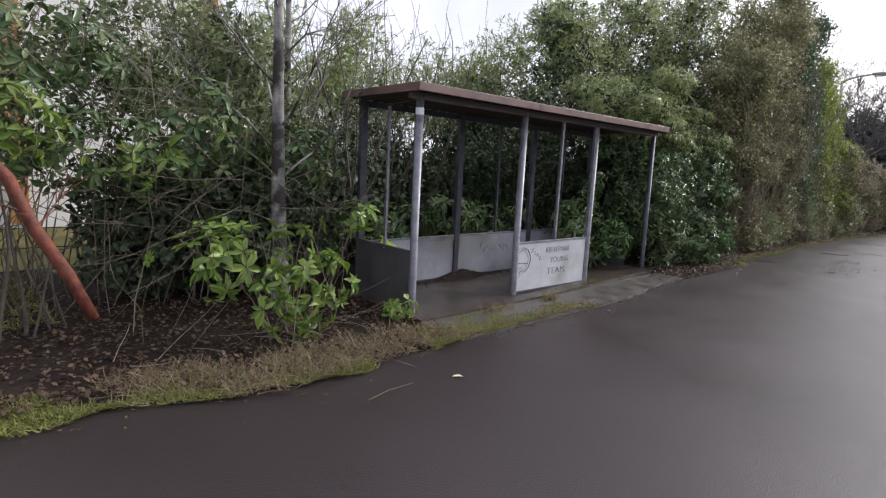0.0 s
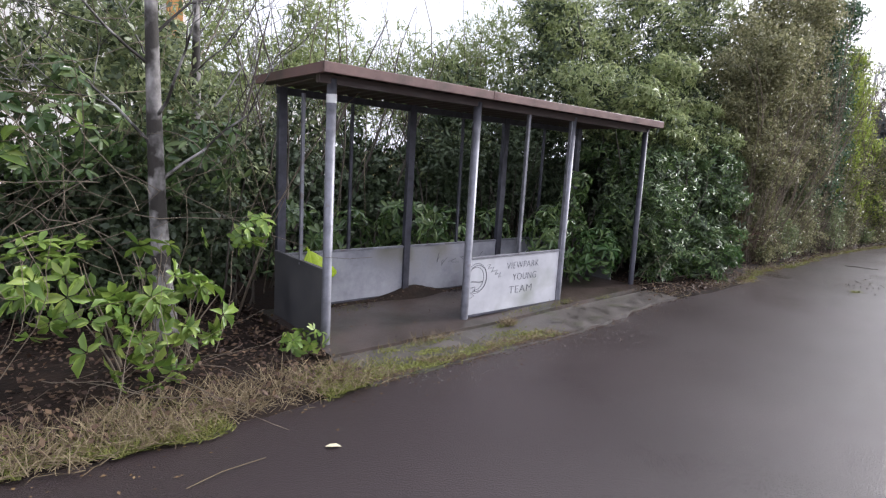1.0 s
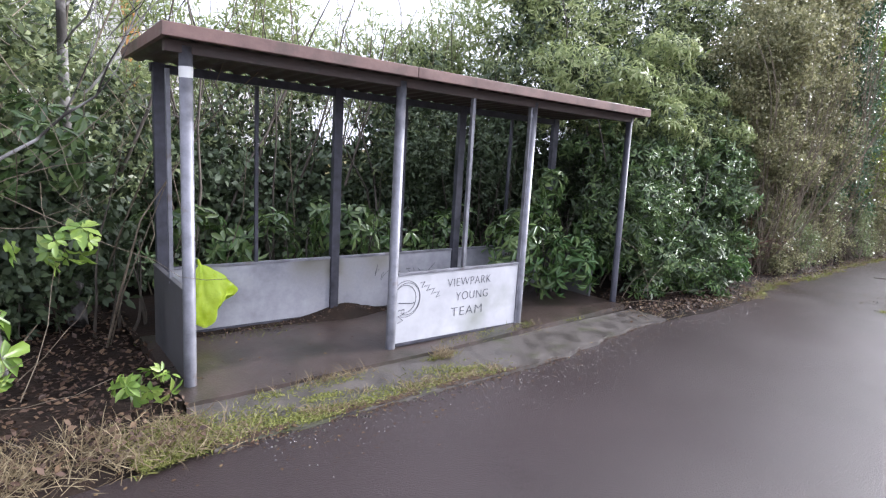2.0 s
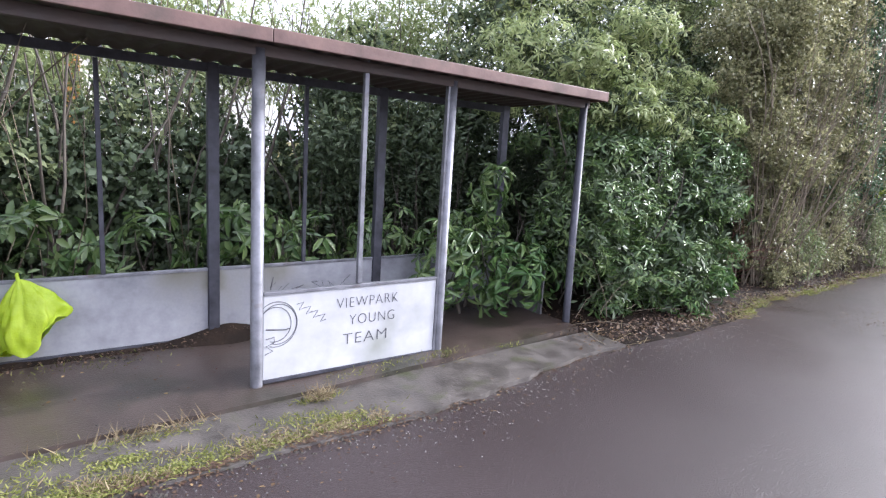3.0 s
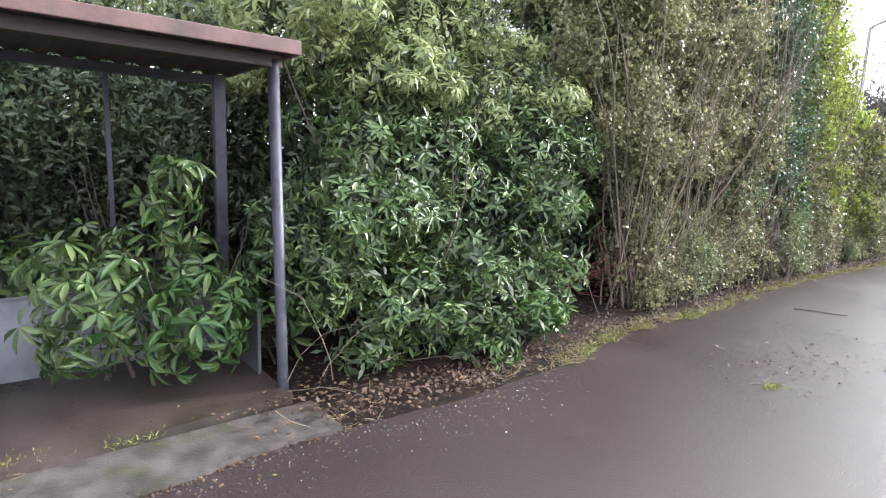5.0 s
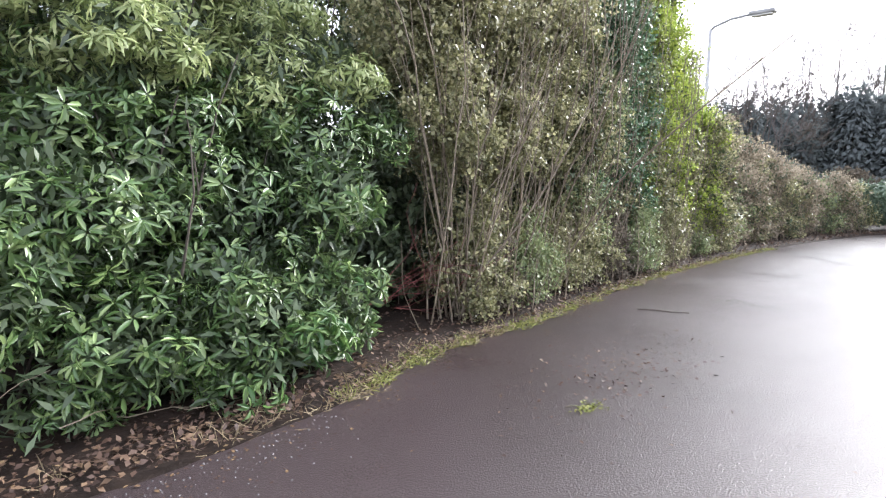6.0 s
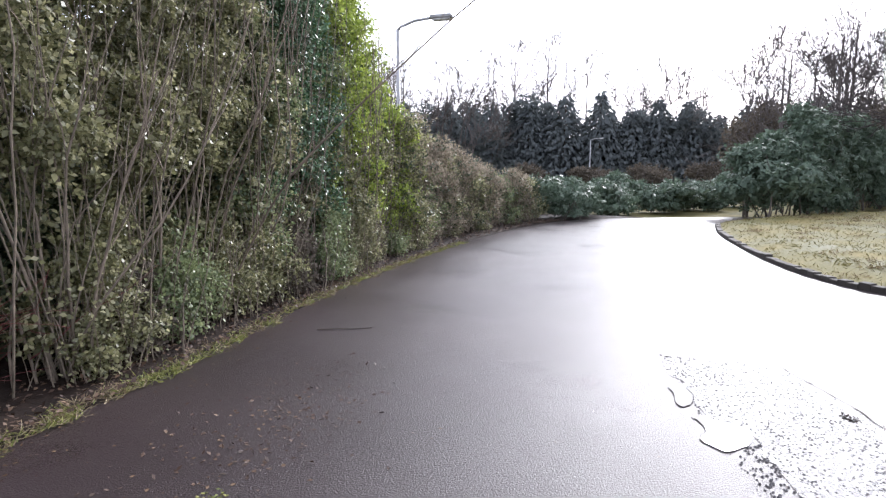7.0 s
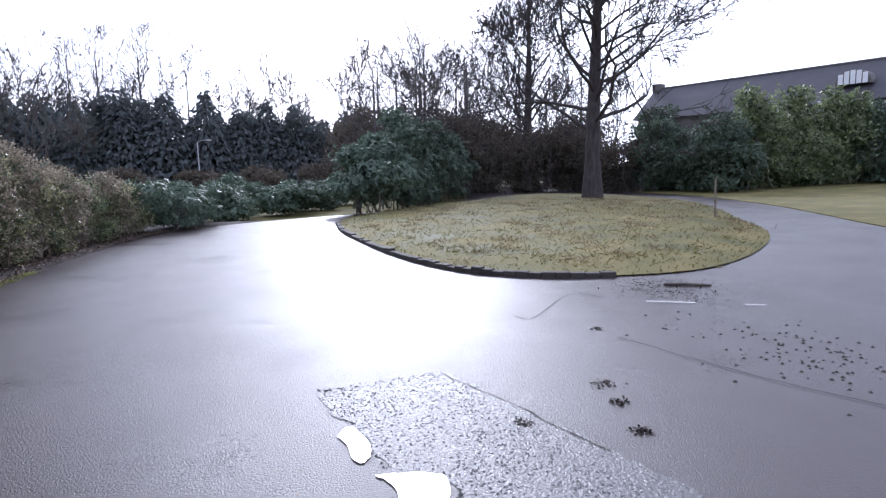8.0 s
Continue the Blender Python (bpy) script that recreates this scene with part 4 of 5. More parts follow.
# low privet growth at the hedge foot
for i in range(13):
    x = 7.3 + 0.62 * i + float(rng.normal(0, 0.15))
    hh, y = float(rng.uniform(0.22, 0.6)), float(rng.uniform(-0.02, 0.22))
    shrub("privet", x, y, "low twiggy growth at the hedge foot", [(x, y, hh * 0.9, 0.45, 0.26, hh), (x + 0.2, y + 0.25, hh * 1.8, 0.4, 0.25, hh * 0.8)], int(1500 * hh + 300), (M_PRIVET, M_DULL, M_OLIVE, M_PRIVET)[i % 4], (0.045, 0.014), 22, 1.5 * hh + 0.4, 0.006, M_TWIG,
          style="sprig", spread=0.3, count=4, kind8=False, depth=0.85, lumps=5, rag=0.35, group="low hedge growth")
# left mass
shrub("evergreen_shrub", -4.6, 2.4, "dark tangled evergreen beside the shelter", [(-2.6, 2.4, 1.5, 1.1, 0.8, 1.5), (-4.3, 2.6, 2.3, 1.2, 0.9, 1.3), (-5.9, 2.6, 2.9, 1.2, 0.9, 1.0), (-3.0, 1.7, 2.2, 1.0, 0.8, 0.9), (-7.6, 2.8, 2.4, 1.3, 0.9, 1.5)],
      3900, M_OLIVE, (0.09, 0.018), 150, 3.4, 0.01, M_TWIG, style="sprig", spread=1.5, count=5, kind8=False, depth=0.8, rag=0.3, bend=0.2, inner=1400, inner_leaf=M_SHADELEAF, lumps=7)
# depth shade beside the shelter, put into the leaf colour
shrub("ivy_thicket", -3.0, 1.7, "thicket beside the shelter, leaves coloured dark as shade", [(-2.6, 1.8, 0.8, 0.9, 0.5, 0.9), (-3.6, 2.0, 0.8, 0.8, 0.5, 0.8)], 2200, M_SHADELEAF, (0.1, 0.028), 24, 1.6, 0.01, M_DARKTWIG, style="sprig", kind8=False, depth=0.9)
shrub("rhododendron", -5.0, 1.2, "broad-leaved rhododendron hanging over the bank", [(-5.1, 1.1, 1.75, 0.7, 0.5, 0.4), (-4.2, 1.2, 1.55, 0.7, 0.5, 0.4), (-3.5, 1.2, 1.8, 0.6, 0.4, 0.5), (-6.1, 1.3, 1.8, 0.6, 0.5, 0.5), (-4.6, 1.4, 2.4, 0.9, 0.5, 0.35), (-2.4, 1.2, 1.6, 0.5, 0.35, 0.4)],
      460, M_RHODO, (0.15, 0.025), 14, 1.9, 0.014, M_DARKTWIG, spread=0.6, single=M_RHODOP1, droop=0.4)


# ---- trees ----
def bare_tree(name, x, y, height, radius, label, material, depth=5, lean=(0, 0), spread=0.55, clear=0.3, limbs=9, group="", minr=0.008, z=0.0, limb_len=0.38, limb_r=0.5, rise=0.55, forks=(2, 4)):
    e = thing(name, x, y, z, label, "tree", group)
    g = Geo()
    n = 9
    pts = [Vector((lean[0] * t * height + 0.05 * height * 0.1 * math.sin(5 * t + x), lean[1] * t * height + 0.004 * height * math.cos(4 * t), -0.05 + t * height)) for t in np.linspace(0, 1, n)]
    rad = [radius * (1.35 if i == 0 else 1) * (1 - 0.85 * i / (n - 1)) + minr for i in range(n)]
    part("trunk", g.tube(pts, rad, 10, cap=False), material, e, smooth=True)
    g = Geo()
    for k in range(limbs):
        t = clear + (0.97 - clear) * (k + rng.random() * 0.7) / limbs
        i = min(n - 2, int(t * (n - 1)))
        f = t * (n - 1) - i
        p = pts[i].lerp(pts[i + 1], f)
        a = k * 2.4 + rng.normal(0, 0.3)
        branching(g, p, (math.cos(a), math.sin(a), rise + 0.6 * t), height * limb_len * (1.15 - 0.75 * t), rad[i] * limb_r, depth, spread, 0.1, 5, forks, 0.68, 0.16, 4, 0.55, minr)
    tagged(part("crown", g, material, e, "bare twiggy crown", smooth=True), kind="stuff")
    return e


bare_tree("birch_tree", -2.74, 0.75, 5.2, 0.082, "slender pale-barked bare tree beside the shelter", M_BIRCH, depth=3, lean=(-0.03, 0), limbs=16, minr=0.003, clear=0.25, limb_len=0.2, limb_r=0.22)
bare_tree("birch_tree", -2.1, 1.9, 5.5, 0.06, "second slender bare tree among the shrubs", M_BIRCH, depth=3, lean=(-0.02, 0.0), limbs=14, minr=0.003, clear=0.35, limb_len=0.2, limb_r=0.25)
red = thing("fallen_branch", -4.5, 0.6, 0.2, "leaning orange-red barked branch propped on the bank", "branch")
part("limb", local(Geo().tube([(-4.5, 0.55, 0.22), (-4.66, 0.6, 0.6), (-4.85, 0.62, 0.95), (-5.0, 0.65, 1.35), (-5.25, 0.7, 1.7)], [0.045, 0.05, 0.05, 0.045, 0.03], 9), -4.5, 0.6, 0.2), M_REDBARK, red, smooth=True)
g = Geo()
for k in range(2):
    branching(g, (-4.85 - 0.08 * k, 0.62, 0.95 + 0.15 * k), (rng.normal(0, 1), 0.3, 0.5), 0.4, 0.008, 1, minr=0.004)
part("side_twig", local(g, -4.5, 0.6, 0.2), M_REDBARK, red, smooth=True)

bare_tree("bare_tree", 25.6, -17.6, 13.0, 0.33, "big spreading bare tree on the grass island", M_WETBARK, depth=5, limbs=38, clear=0.2, minr=0.012, spread=0.6, z=0.2, limb_len=0.27, limb_r=0.3, rise=0.15, forks=(2, 4))
bare_tree("bare_tree", 39.0, -21.8, 12.5, 0.35, "tall bare tree behind the island", M_WETBARK, depth=5, limbs=30, clear=0.28, minr=0.016, spread=0.5, limb_len=0.27, limb_r=0.28, rise=0.4)
proto = bare_tree("bare_tree", 44.0, -16.5, 9.5, 0.16, "bare winter tree in the wood behind the island", M_GREYTWIG, depth=4, limbs=12, clear=0.15, minr=0.01, group="bare woodland trees", limb_len=0.34, limb_r=0.4, rise=0.6, forks=(2, 4))
for x, y, s in ((42, -12.5, 8), (47, -14, 9), (45, -20, 9.5), (52, -22, 10), (50, -27, 10), (44, -26, 8.5), (56, -18, 10), (47, -31, 9), (41, -15, 8.5), (48, -17.5, 10), (40, -18, 8)):
    copy_thing(proto, pose(x, y, 0, 0, 0, float(rng.uniform(0, 360))) @ Matrix.Scale(s / 9.5, 4))
proto2 = bare_tree("bare_tree", 70.0, 10.0, 12.5, 0.16, "thin bare tree rising over the conifers", M_GREYTWIG, depth=4, limbs=10, clear=0.3, minr=0.013, group="bare trees over the conifers", limb_len=0.34, limb_r=0.4, rise=0.8, forks=(2, 4))
for x, y, s in ((72, 16, 12), (71, 4, 14), (74, 0, 12.5), (73, 8, 14), (60, 18, 10), (56, 22, 9.5), (52, 17, 8), (46, 15, 7.5), (40, 12, 6.5), (34, 9, 5.5), (64, 24, 11), (68, 20, 12), (50, 21, 8.5)):
    copy_thing(proto2, pose(x, y, 0, 0, 0, float(rng.uniform(0, 360))) @ Matrix.Scale(s / 12.5, 4))
bare_tree("bare_tree", 13.6, 3.6, 6.6, 0.07, "bare twiggy tree behind the hedge", M_DARKTWIG, depth=3, limbs=10, clear=0.4, minr=0.006)


def conifer(x, y, height, group):
    e = thing("conifer", x, y, 0.0, "dense dark conifer in a far row", "tree", group)
    part("trunk", Geo().tube([(0, 0, -0.1), (0, 0, height * 0.5), (0, 0, height * 0.98)], [0.22, 0.14, 0.02], 7), M_DARKTWIG, e)
    n = 3300
    t = rng.random(n) ** 0.6
    z = height * (0.03 + 0.96 * (1 - t))
    rmax = (0.12 + height * 0.4 * t ** 0.95) * (1 + 0.07 * np.sin(z * 5)) * rng.uniform(0.75, 1.12, n)
    a, s = rng.uniform(0, 2 * math.pi, n), rng.random(n) ** 0.4
    pos = np.stack([rmax * s * np.cos(a), rmax * s * np.sin(a), z], 1)
    al = np.stack([np.cos(a), np.sin(a), rng.normal(-0.15, 0.3, n)], 1)
    part("crown", leaves("crown", pos, al * np.array((0.6, 0.6, 1)) - np.array((0, 0, 0.5)), rng.normal(0, 0.45, (n, 3)) + np.stack([np.cos(a), np.sin(a), np.full(n, 0.4)], 1), rng.uniform(0.35, 0.7, n), rng.uniform(0.08, 0.16, n), M_HAZED_CONIFER, LEAF4), M_HAZED_CONIFER, e)
    return e


c0 = conifer(66, -1.9, 9.6, "far row of conifers")
row = [(66, 5.3, 0.9), (66, 1.6, 0.93), (65, 9.3, 0.86), (63, 13.3, 0.84), (61, 17.3, 0.8), (59, 21, 0.76), (67, -4.9, 0.8), (67.5, -7.6, 0.83), (68, -10.3, 0.79), (68, -13, 0.73), (69, -15.7, 0.74), (69, -18.4, 0.7), (70, -21, 0.72)]
for x, y, s in row + [(x + 2, y + 1.9, s * 0.92) for x, y, s in row]:
    copy_thing(c0, pose(x, y, 0, 0, 0, float(rng.uniform(0, 360))) @ Matrix.Diagonal((1.3 * s, 1.3 * s, 1.08 * s * float(rng.uniform(0.92, 1.06)), 1)))

# evergreens behind the island and across the bend
for x, y, h in ((25.6, -8.2, 3.0), (27.4, -9.6, 4.0), (29.4, -11.2, 4.3), (31.4, -12.6, 4.1), (33.5, -14.2, 3.4)):
    shrub("rhododendron", x, y, "large grey-green rhododendron behind the island", [(x, y, h * 0.38, 1.7, 1.5, h * 0.42), (x + 0.4, y - 0.3, h * 0.68, 1.2, 1.1, h * 0.28)], 2000, M_GREYLEAF, (0.17, 0.042), 10, h * 0.7, 0.03, M_DARKTWIG, kind8=False, spread=0.7, count=6, inner=700, lumps=7, rag=0.25, group="rhododendrons behind the island")
for x, y, h in ((25.6, -1.6, 1.1), (27, -3.4, 1.3), (28.6, -5.2, 1.3), (30.5, -7.0, 1.5), (29, -1.5, 1.3), (26, 1.0, 1.5), (31.5, -4, 1.5), (34, -8.5, 1.6)):
    shrub("rhododendron", x, y, "low dark rhododendron across the bend", [(x, y, h * 0.4, 1.5, 1.3, h * 0.5)], 1400, M_GREYLEAF, (0.13, 0.03), 6, h * 0.7, 0.03, M_DARKTWIG, kind8=False, spread=0.6, count=6, inner=900, lumps=8, rag=0.25, group="rhododendrons across the bend")
for x, y, h in ((36, -15.5, 4.8), (38, -18, 5.0), (37.5, -21, 4.8), (35.5, -23.5, 4.4), (33, -24.2, 3.8), (42, -17, 5.4), (44, -22, 5.4), (40, -26, 5.2), (45, -10, 2.6), (48, -6, 2.2), (50, -2, 2.0), (50, 3, 2.2), (48, 8, 3.0), (44, 11, 3.6), (38, 8, 3.2), (32, 5, 2.8)):
    shrub("thicket", x, y, "brown leafless thicket under the trees", [(x, y, h * 0.4, 2.4, 2.0, h * 0.5)], 2600, M_DULL, (0.17, 0.042), 70, h, 0.018, M_GREYTWIG, style="sprig", kind8=False, spread=1.2, count=4, inner=400, rag=0.3, lumps=5, singles=3, group="thicket under the trees")
for x, y, h in ((31.5, -26.0, 4.2), (33.5, -27.5, 5.2), (27.9, -26.6, 4.6), (28.3, -29.0, 5.6), (28.4, -31.5, 6.0), (27.6, -33.8, 5.7), (26.0, -35.6, 5.0), (29.5, -38, 5.6)):
    shrub("evergreen_shrub", x, y, "tall green shrub in front of the building", [(x, y, 0.9, 2.1, 2.0, 1.1), (x, y, h * 0.4, 2.0, 1.9, h * 0.36), (x, y, h * 0.68, 1.4, 1.3, h * 0.26)], 3000, M_GREYLEAF if h < 5.3 else M_OLIVE, (0.17, 0.04), 14, h * 0.7, 0.03, M_DARKTWIG, style="sprig", kind8=False, spread=0.8, count=5, inner=1200, inner_leaf=M_SHADELEAF, lumps=9, rag=0.3, group="shrubs in front of the building")


# ---- street lamps ----
def street_lamp(x, y, h, arm):
    e = thing("street_lamp", x, y, 0.0, "grey column street lamp with curved arm", "street lamp", "street lamps")
    part("column", Geo().tube([(0, 0, -0.05), (0, 0, 1.1), (0, 0, 1.12), (0, 0, h)], [0.075, 0.075, 0.05, 0.04], 12), M_LAMP, e, smooth=True)
    part("arm", Geo().tube([(0, 0, h - 0.05), (0, -0.06 * arm, h + 0.03), (0.02, -0.4 * arm, h + 0.15), (0.03, -0.8 * arm, h + 0.19)], [0.032] * 4, 10), M_LAMP, e, smooth=True)
    hd = part("lantern", Geo().box(-0.09, 0.15, -1.3 * arm, -0.78 * arm, h + 0.15, h + 0.24, 0.03), M_LAMP, e)
    part("diffuser", Geo().box(-0.06, 0.12, -1.25 * arm, -0.84 * arm, h + 0.12, h + 0.149, 0.01), M_WHITE, hd)
    return e


lamp1 = street_lamp(17.1, 1.32, 4.77, 1.0)
copy_thing(lamp1, pose(58.5, -1.3, 0) @ Matrix.Scale(0.885, 4))

# ---- buildings ----
house = thing("house", -4.0, 9.0, 0.0, "pale rendered house behind the trees", "house")
part("wall", Geo().box(-4.5, 3.8, 0, 6, -0.1, 5.5), M_RENDER, house)
g = Geo().add([(-4.8, -0.3, 5.5), (4.1, -0.3, 5.5), (4.1, 3, 8), (-4.8, 3, 8), (4.1, 6.3, 5.5), (-4.8, 6.3, 5.5)], [(0, 1, 2, 3), (3, 2, 4, 5), (0, 3, 5), (1, 4, 2)])
part("roof", g, M_SLATE, house)
part("wing_wall", Geo().box(3.81, 7.4, 0.3, 5.5, -0.1, 3.1), M_RENDER, house)
part("wing_roof", Geo().box(3.81, 7.6, 0.1, 5.7, 3.1, 3.25, 0.02), M_SLATE, house)
for a in (-0.25, 3.4):
    part("timber_post", Geo().box(a, a + 0.3, -0.12, -0.01, 0, 5.5, 0.01), M_TIMBER, house, "orange-brown timber upright")

A, B = Vector((45.2, -35.1, 0)), Vector((24.0, -41.5, 0))
d = (B - A).normalized()
nrm = Vector((d.y, -d.x, 0))
nrm = nrm if nrm.dot(A) > 0 else -nrm          # points away from the road
L = (B - A).length
lodge = thing("large_house", A.x, A.y, 0.0, "long dark slate-roofed building behind the shrubs", "house")
MB = Matrix(((d.x, nrm.x, 0, 0), (d.y, nrm.y, 0, 0), (0, 0, 1, 0), (0, 0, 0, 1)))


def lp(name, g, material, parent=lodge, label=""):
    g.v = [np.array([tuple(MB @ Vector(p)) for p in v]) for v in g.v]
    return part(name, g, material, parent, label)


lp("wall", Geo().box(0, L, 0.3, 9, -0.1, 5.2), M_STONE)
lp("roof", Geo().add([(-0.4, 0, 5.1), (L + 0.4, 0, 5.1), (L + 0.4, 3.2, 7.8), (-0.4, 3.2, 7.8), (L + 0.4, 9.5, 5.1), (-0.4, 9.5, 5.1)], [(0, 1, 2, 3), (3, 2, 4, 5), (0, 3, 5), (1, 4, 2)]), M_SLATE)
lp("ridge", Geo().box(-0.4, L + 0.4, 3.1, 3.3, 7.75, 7.88, 0.03), M_STONE)
lp("finial", Geo().box(-0.5, 0.3, 2.8, 3.6, 7.5, 8.2, 0.08), M_STONE)
dx = 14.9
arc = [(dx + 1.0 * math.cos(a), 0.9 * math.sin(a) + 6.15) for a in np.linspace(0, math.pi, 13)]
g = Geo()
g.add([(x, 0.75, z) for x, z in arc] + [(x, 2.6, z) for x, z in arc], [(i, i + 1, 14 + i, 13 + i) for i in range(12)] + [tuple(range(13))])
dormer = lp("dormer_window", g, M_STONE, lodge, "grey arched dormer window")
g = Geo()
for i in range(5):
    x = dx - 0.8 + 0.33 * i
    g = Geo().box(x, x + 0.27, 0.71, 0.74, 6.17, 6.2 + 0.8 * math.sqrt(max(0.05, 1 - ((x + 0.13 - dx) / 1.0) ** 2)), 0.01)
    lp("pane", g, M_WHITE, dormer)

# ---- verge grass, litter and small things ----
def edge_y(x):
    return np.interp(x, EDGE[:, 0], EDGE[:, 1])


def ground_z(x):
    return np.array([road_z(v) for v in np.atleast_1d(x)])


def blades(name, label, xs, ys, zs, length, material, width=0.004, flat=0.5):
    n = len(xs)
    al = np.stack([rng.normal(0, flat, n), rng.normal(-0.1, flat, n), rng.uniform(0.25, 1.0, n)], 1)
    me = leaves(name, np.stack([xs, ys, zs], 1), al, rng.normal(0, 0.6, (n, 3)) + np.array((0, -0.6, 0.4)), length * rng.uniform(0.5, 1.3, n), np.full(n, width) * rng.uniform(0.7, 1.3, n) * 2, material, BLADE)
    return tagged(part(name, me, material, None), label, "grass", kind="stuff")


def clumps(n, x0, x1, y_lo, y_hi, clump=40, sig=0.07):
    cx = rng.uniform(x0, x1, n // clump)
    cy = edge_y(cx) + rng.uniform(y_lo, y_hi, len(cx))
    x = np.repeat(cx, clump) + rng.normal(0, sig, len(cx) * clump)
    y = np.repeat(cy, clump) + rng.normal(0, sig, len(cx) * clump)
    return x, np.maximum(y, edge_y(x) - 0.06 + 0.05 * np.sin(9 * x))


x, y = clumps(46000, -9, -1.75, -0.03, 0.5, 30, 0.06)
ok = np.array([noise.noise((a * 1.4, b * 2.0, 5)) > -0.02 - 0.4 * (a < -3.9) + 0.9 * max(0, b + 0.62) ** 0.8 for a, b in zip(x, y)])
x, y = x[ok], y[ok]
blades("grass", "short yellow-green verge grass along the road edge", x, y, ground_z(x) + 0.015, 0.065, M_GRASS, 0.0035, 0.8)
x, y = clumps(3800, -4.6, -1.65, 0.02, 0.5, 40, 0.09)
blades("straw", "dead straw and dry stalks on the verge", x, y, ground_z(x) + 0.03, 0.16, M_STRAW, 0.0025, 0.9)
x, y = rng.uniform(-9.5, -4.6, 9000), rng.uniform(1.3, 4.2, 9000)
ok = np.array([noise.noise((a * 0.9, b * 0.9, 8)) > -0.05 for a, b in zip(x, y)])
x, y = x[ok], y[ok]
blades("grass", "green mossy grass in the clearing behind the bank", x, y, np.full(len(x), 0.0), 0.09, M_GRASS, 0.007, 0.9)
x, y = clumps(4200, 5.2, 16, -0.03, 0.12, 24, 0.05)
blades("grass", "yellowed grass fringe at the hedge foot", x, y, ground_z(x) + 0.01, 0.055, M_GRASS, 0.0035, 1.1)
x, y = clumps(2200, 5.0, 15, -0.04, 0.14, 22, 0.06)
blades("straw", "dead straw along the hedge foot", x, y, ground_z(x) + 0.01, 0.07, M_STRAW, 0.003, 1.2)
x, y = clumps(260, 3.2, 6.2, 0.02, 0.3, 20, 0.08)
blades("straw", "dry stalks below the rhododendron", x, y, ground_z(x) + 0.02, 0.12, M_STRAW, 0.0025, 1.0)
# tufts in the slab joint and on the apron
gx, gy = [], []
for cx, cy, n, s in ((0.3, -0.33, 260, 0.05), (-0.75, -0.36, 200, 0.09), (-1.2, -0.38, 160, 0.08), (1.55, -0.12, 150, 0.07), (0.1, -0.55, 200, 0.1), (-0.5, -0.72, 420, 0.16), (-1.1, -0.78, 420, 0.15), (0.75, -0.12, 120, 0.14), (1.2, -0.1, 120, 0.14), (-1.5, -0.6, 420, 0.16), (0.35, -0.7, 160, 0.12), (2.1, -0.2, 60, 0.08), (-1.0, 0.95, 160, 0.25), (-1.78, -0.72, 420, 0.1), (-1.85, -0.5, 260, 0.12)):
    gx.append(cx + rng.normal(0, s * 1.5, n)), gy.append(cy + rng.normal(0, s * 0.45, n))
gx, gy = np.concatenate(gx), np.concatenate(gy)
blades("grass", "grass tufts in the joints of the concrete", gx, gy, np.where(gy > -0.27, -0.005, -0.03) + 0.8 * np.array([floor_z(v) for v in gx]), 0.04, M_GRASS, 0.003, 0.8)

gx, gy = np.concatenate([rng.normal(0.33, 0.05, 150), rng.normal(-0.7, 0.22, 120), rng.normal(1.55, 0.12, 90)]), np.concatenate([rng.normal(-0.33, 0.035, 150), rng.normal(-0.33, 0.02, 120), rng.normal(-0.17, 0.03, 90)])
blades("straw", "pale dry grass tufts in the slab joint", gx, gy, np.full(len(gx), -0.02), 0.11, M_STRAW, 0.0028, 0.7)


def litter(name, label, xs, ys, zs, size, material, flat=0.35):
    n = len(xs)
    al = np.stack([rng.normal(0, 1, n), rng.normal(0, 1, n), rng.normal(0, flat, n)], 1)
    s = rng.uniform(0.5, 1.3, n) * size
    me = leaves(name, np.stack([xs, ys, zs], 1), al, rng.normal(0, flat, (n, 3)) + np.array((0, 0, 1)), s, s * 0.3, material, LEAF4)
    return tagged(part(name, me, material, None), label, "fallen leaves", kind="stuff")


def scatter(n, x0, x1, y0, y1, bias=1.0):
    x = rng.uniform(x0, x1, n)
    return x, edge_y(x) + y0 + (y1 - y0) * rng.random(n) ** bias


x, y = scatter(9000, -8, -1.75, 0.1, 3.0, 1.2)
litter("leaf_litter", "dark brown fallen leaves on the bank", x, y, ground_z(x) + 0.045 + 0.05 * rng.random(len(x)), 0.05, M_LITTER)
x, y = scatter(7000, 3.1, 22, 0.02, 1.3, 1.5)
litter("leaf_litter", "dry fallen leaves under the hedge", x, y, ground_z(x) + 0.03 + 0.04 * rng.random(len(x)), 0.045, M_LITTER)
x, y = scatter(500, -6, 16, -0.5, 0.05, 0.5)
litter("leaf_litter", "few wet leaves along the road edge", x, y, ground_z(x) + 0.006, 0.03, M_BROWN, 0.1)
x = np.concatenate([rng.uniform(-1.6, 3.0, 60), rng.normal(3.1, 0.25, 160)])
y = np.concatenate([rng.uniform(-0.8, 1.0, 60), rng.normal(-0.3, 0.15, 160)])
litter("leaf_litter", "scraps of dead leaf on the concrete", x, y, np.where(y > -0.29, 0.006, -0.022) + np.array([floor_z(v) for v in x]), 0.03, M_BROWN, 0.15)

# twigs under the hedge
def twig_mass(name, label, n, base, length, radius, material, d, spread, origin):
    e = thing(name, *origin, label, "twigs")
    g = Geo()
    for _ in range(n):
        b = base()
        branching(g, b, Vector(d) + Vector(rng.normal(0, spread, 3)), length * rng.uniform(0.5, 1.2), radius, 1, 0.5, 0, 4, (1, 2), 0.6, 0.15, 4, 0.5, 0.0018)
    tagged(part("twig_mass", local(g, *origin), material, e), kind="stuff")
    return e


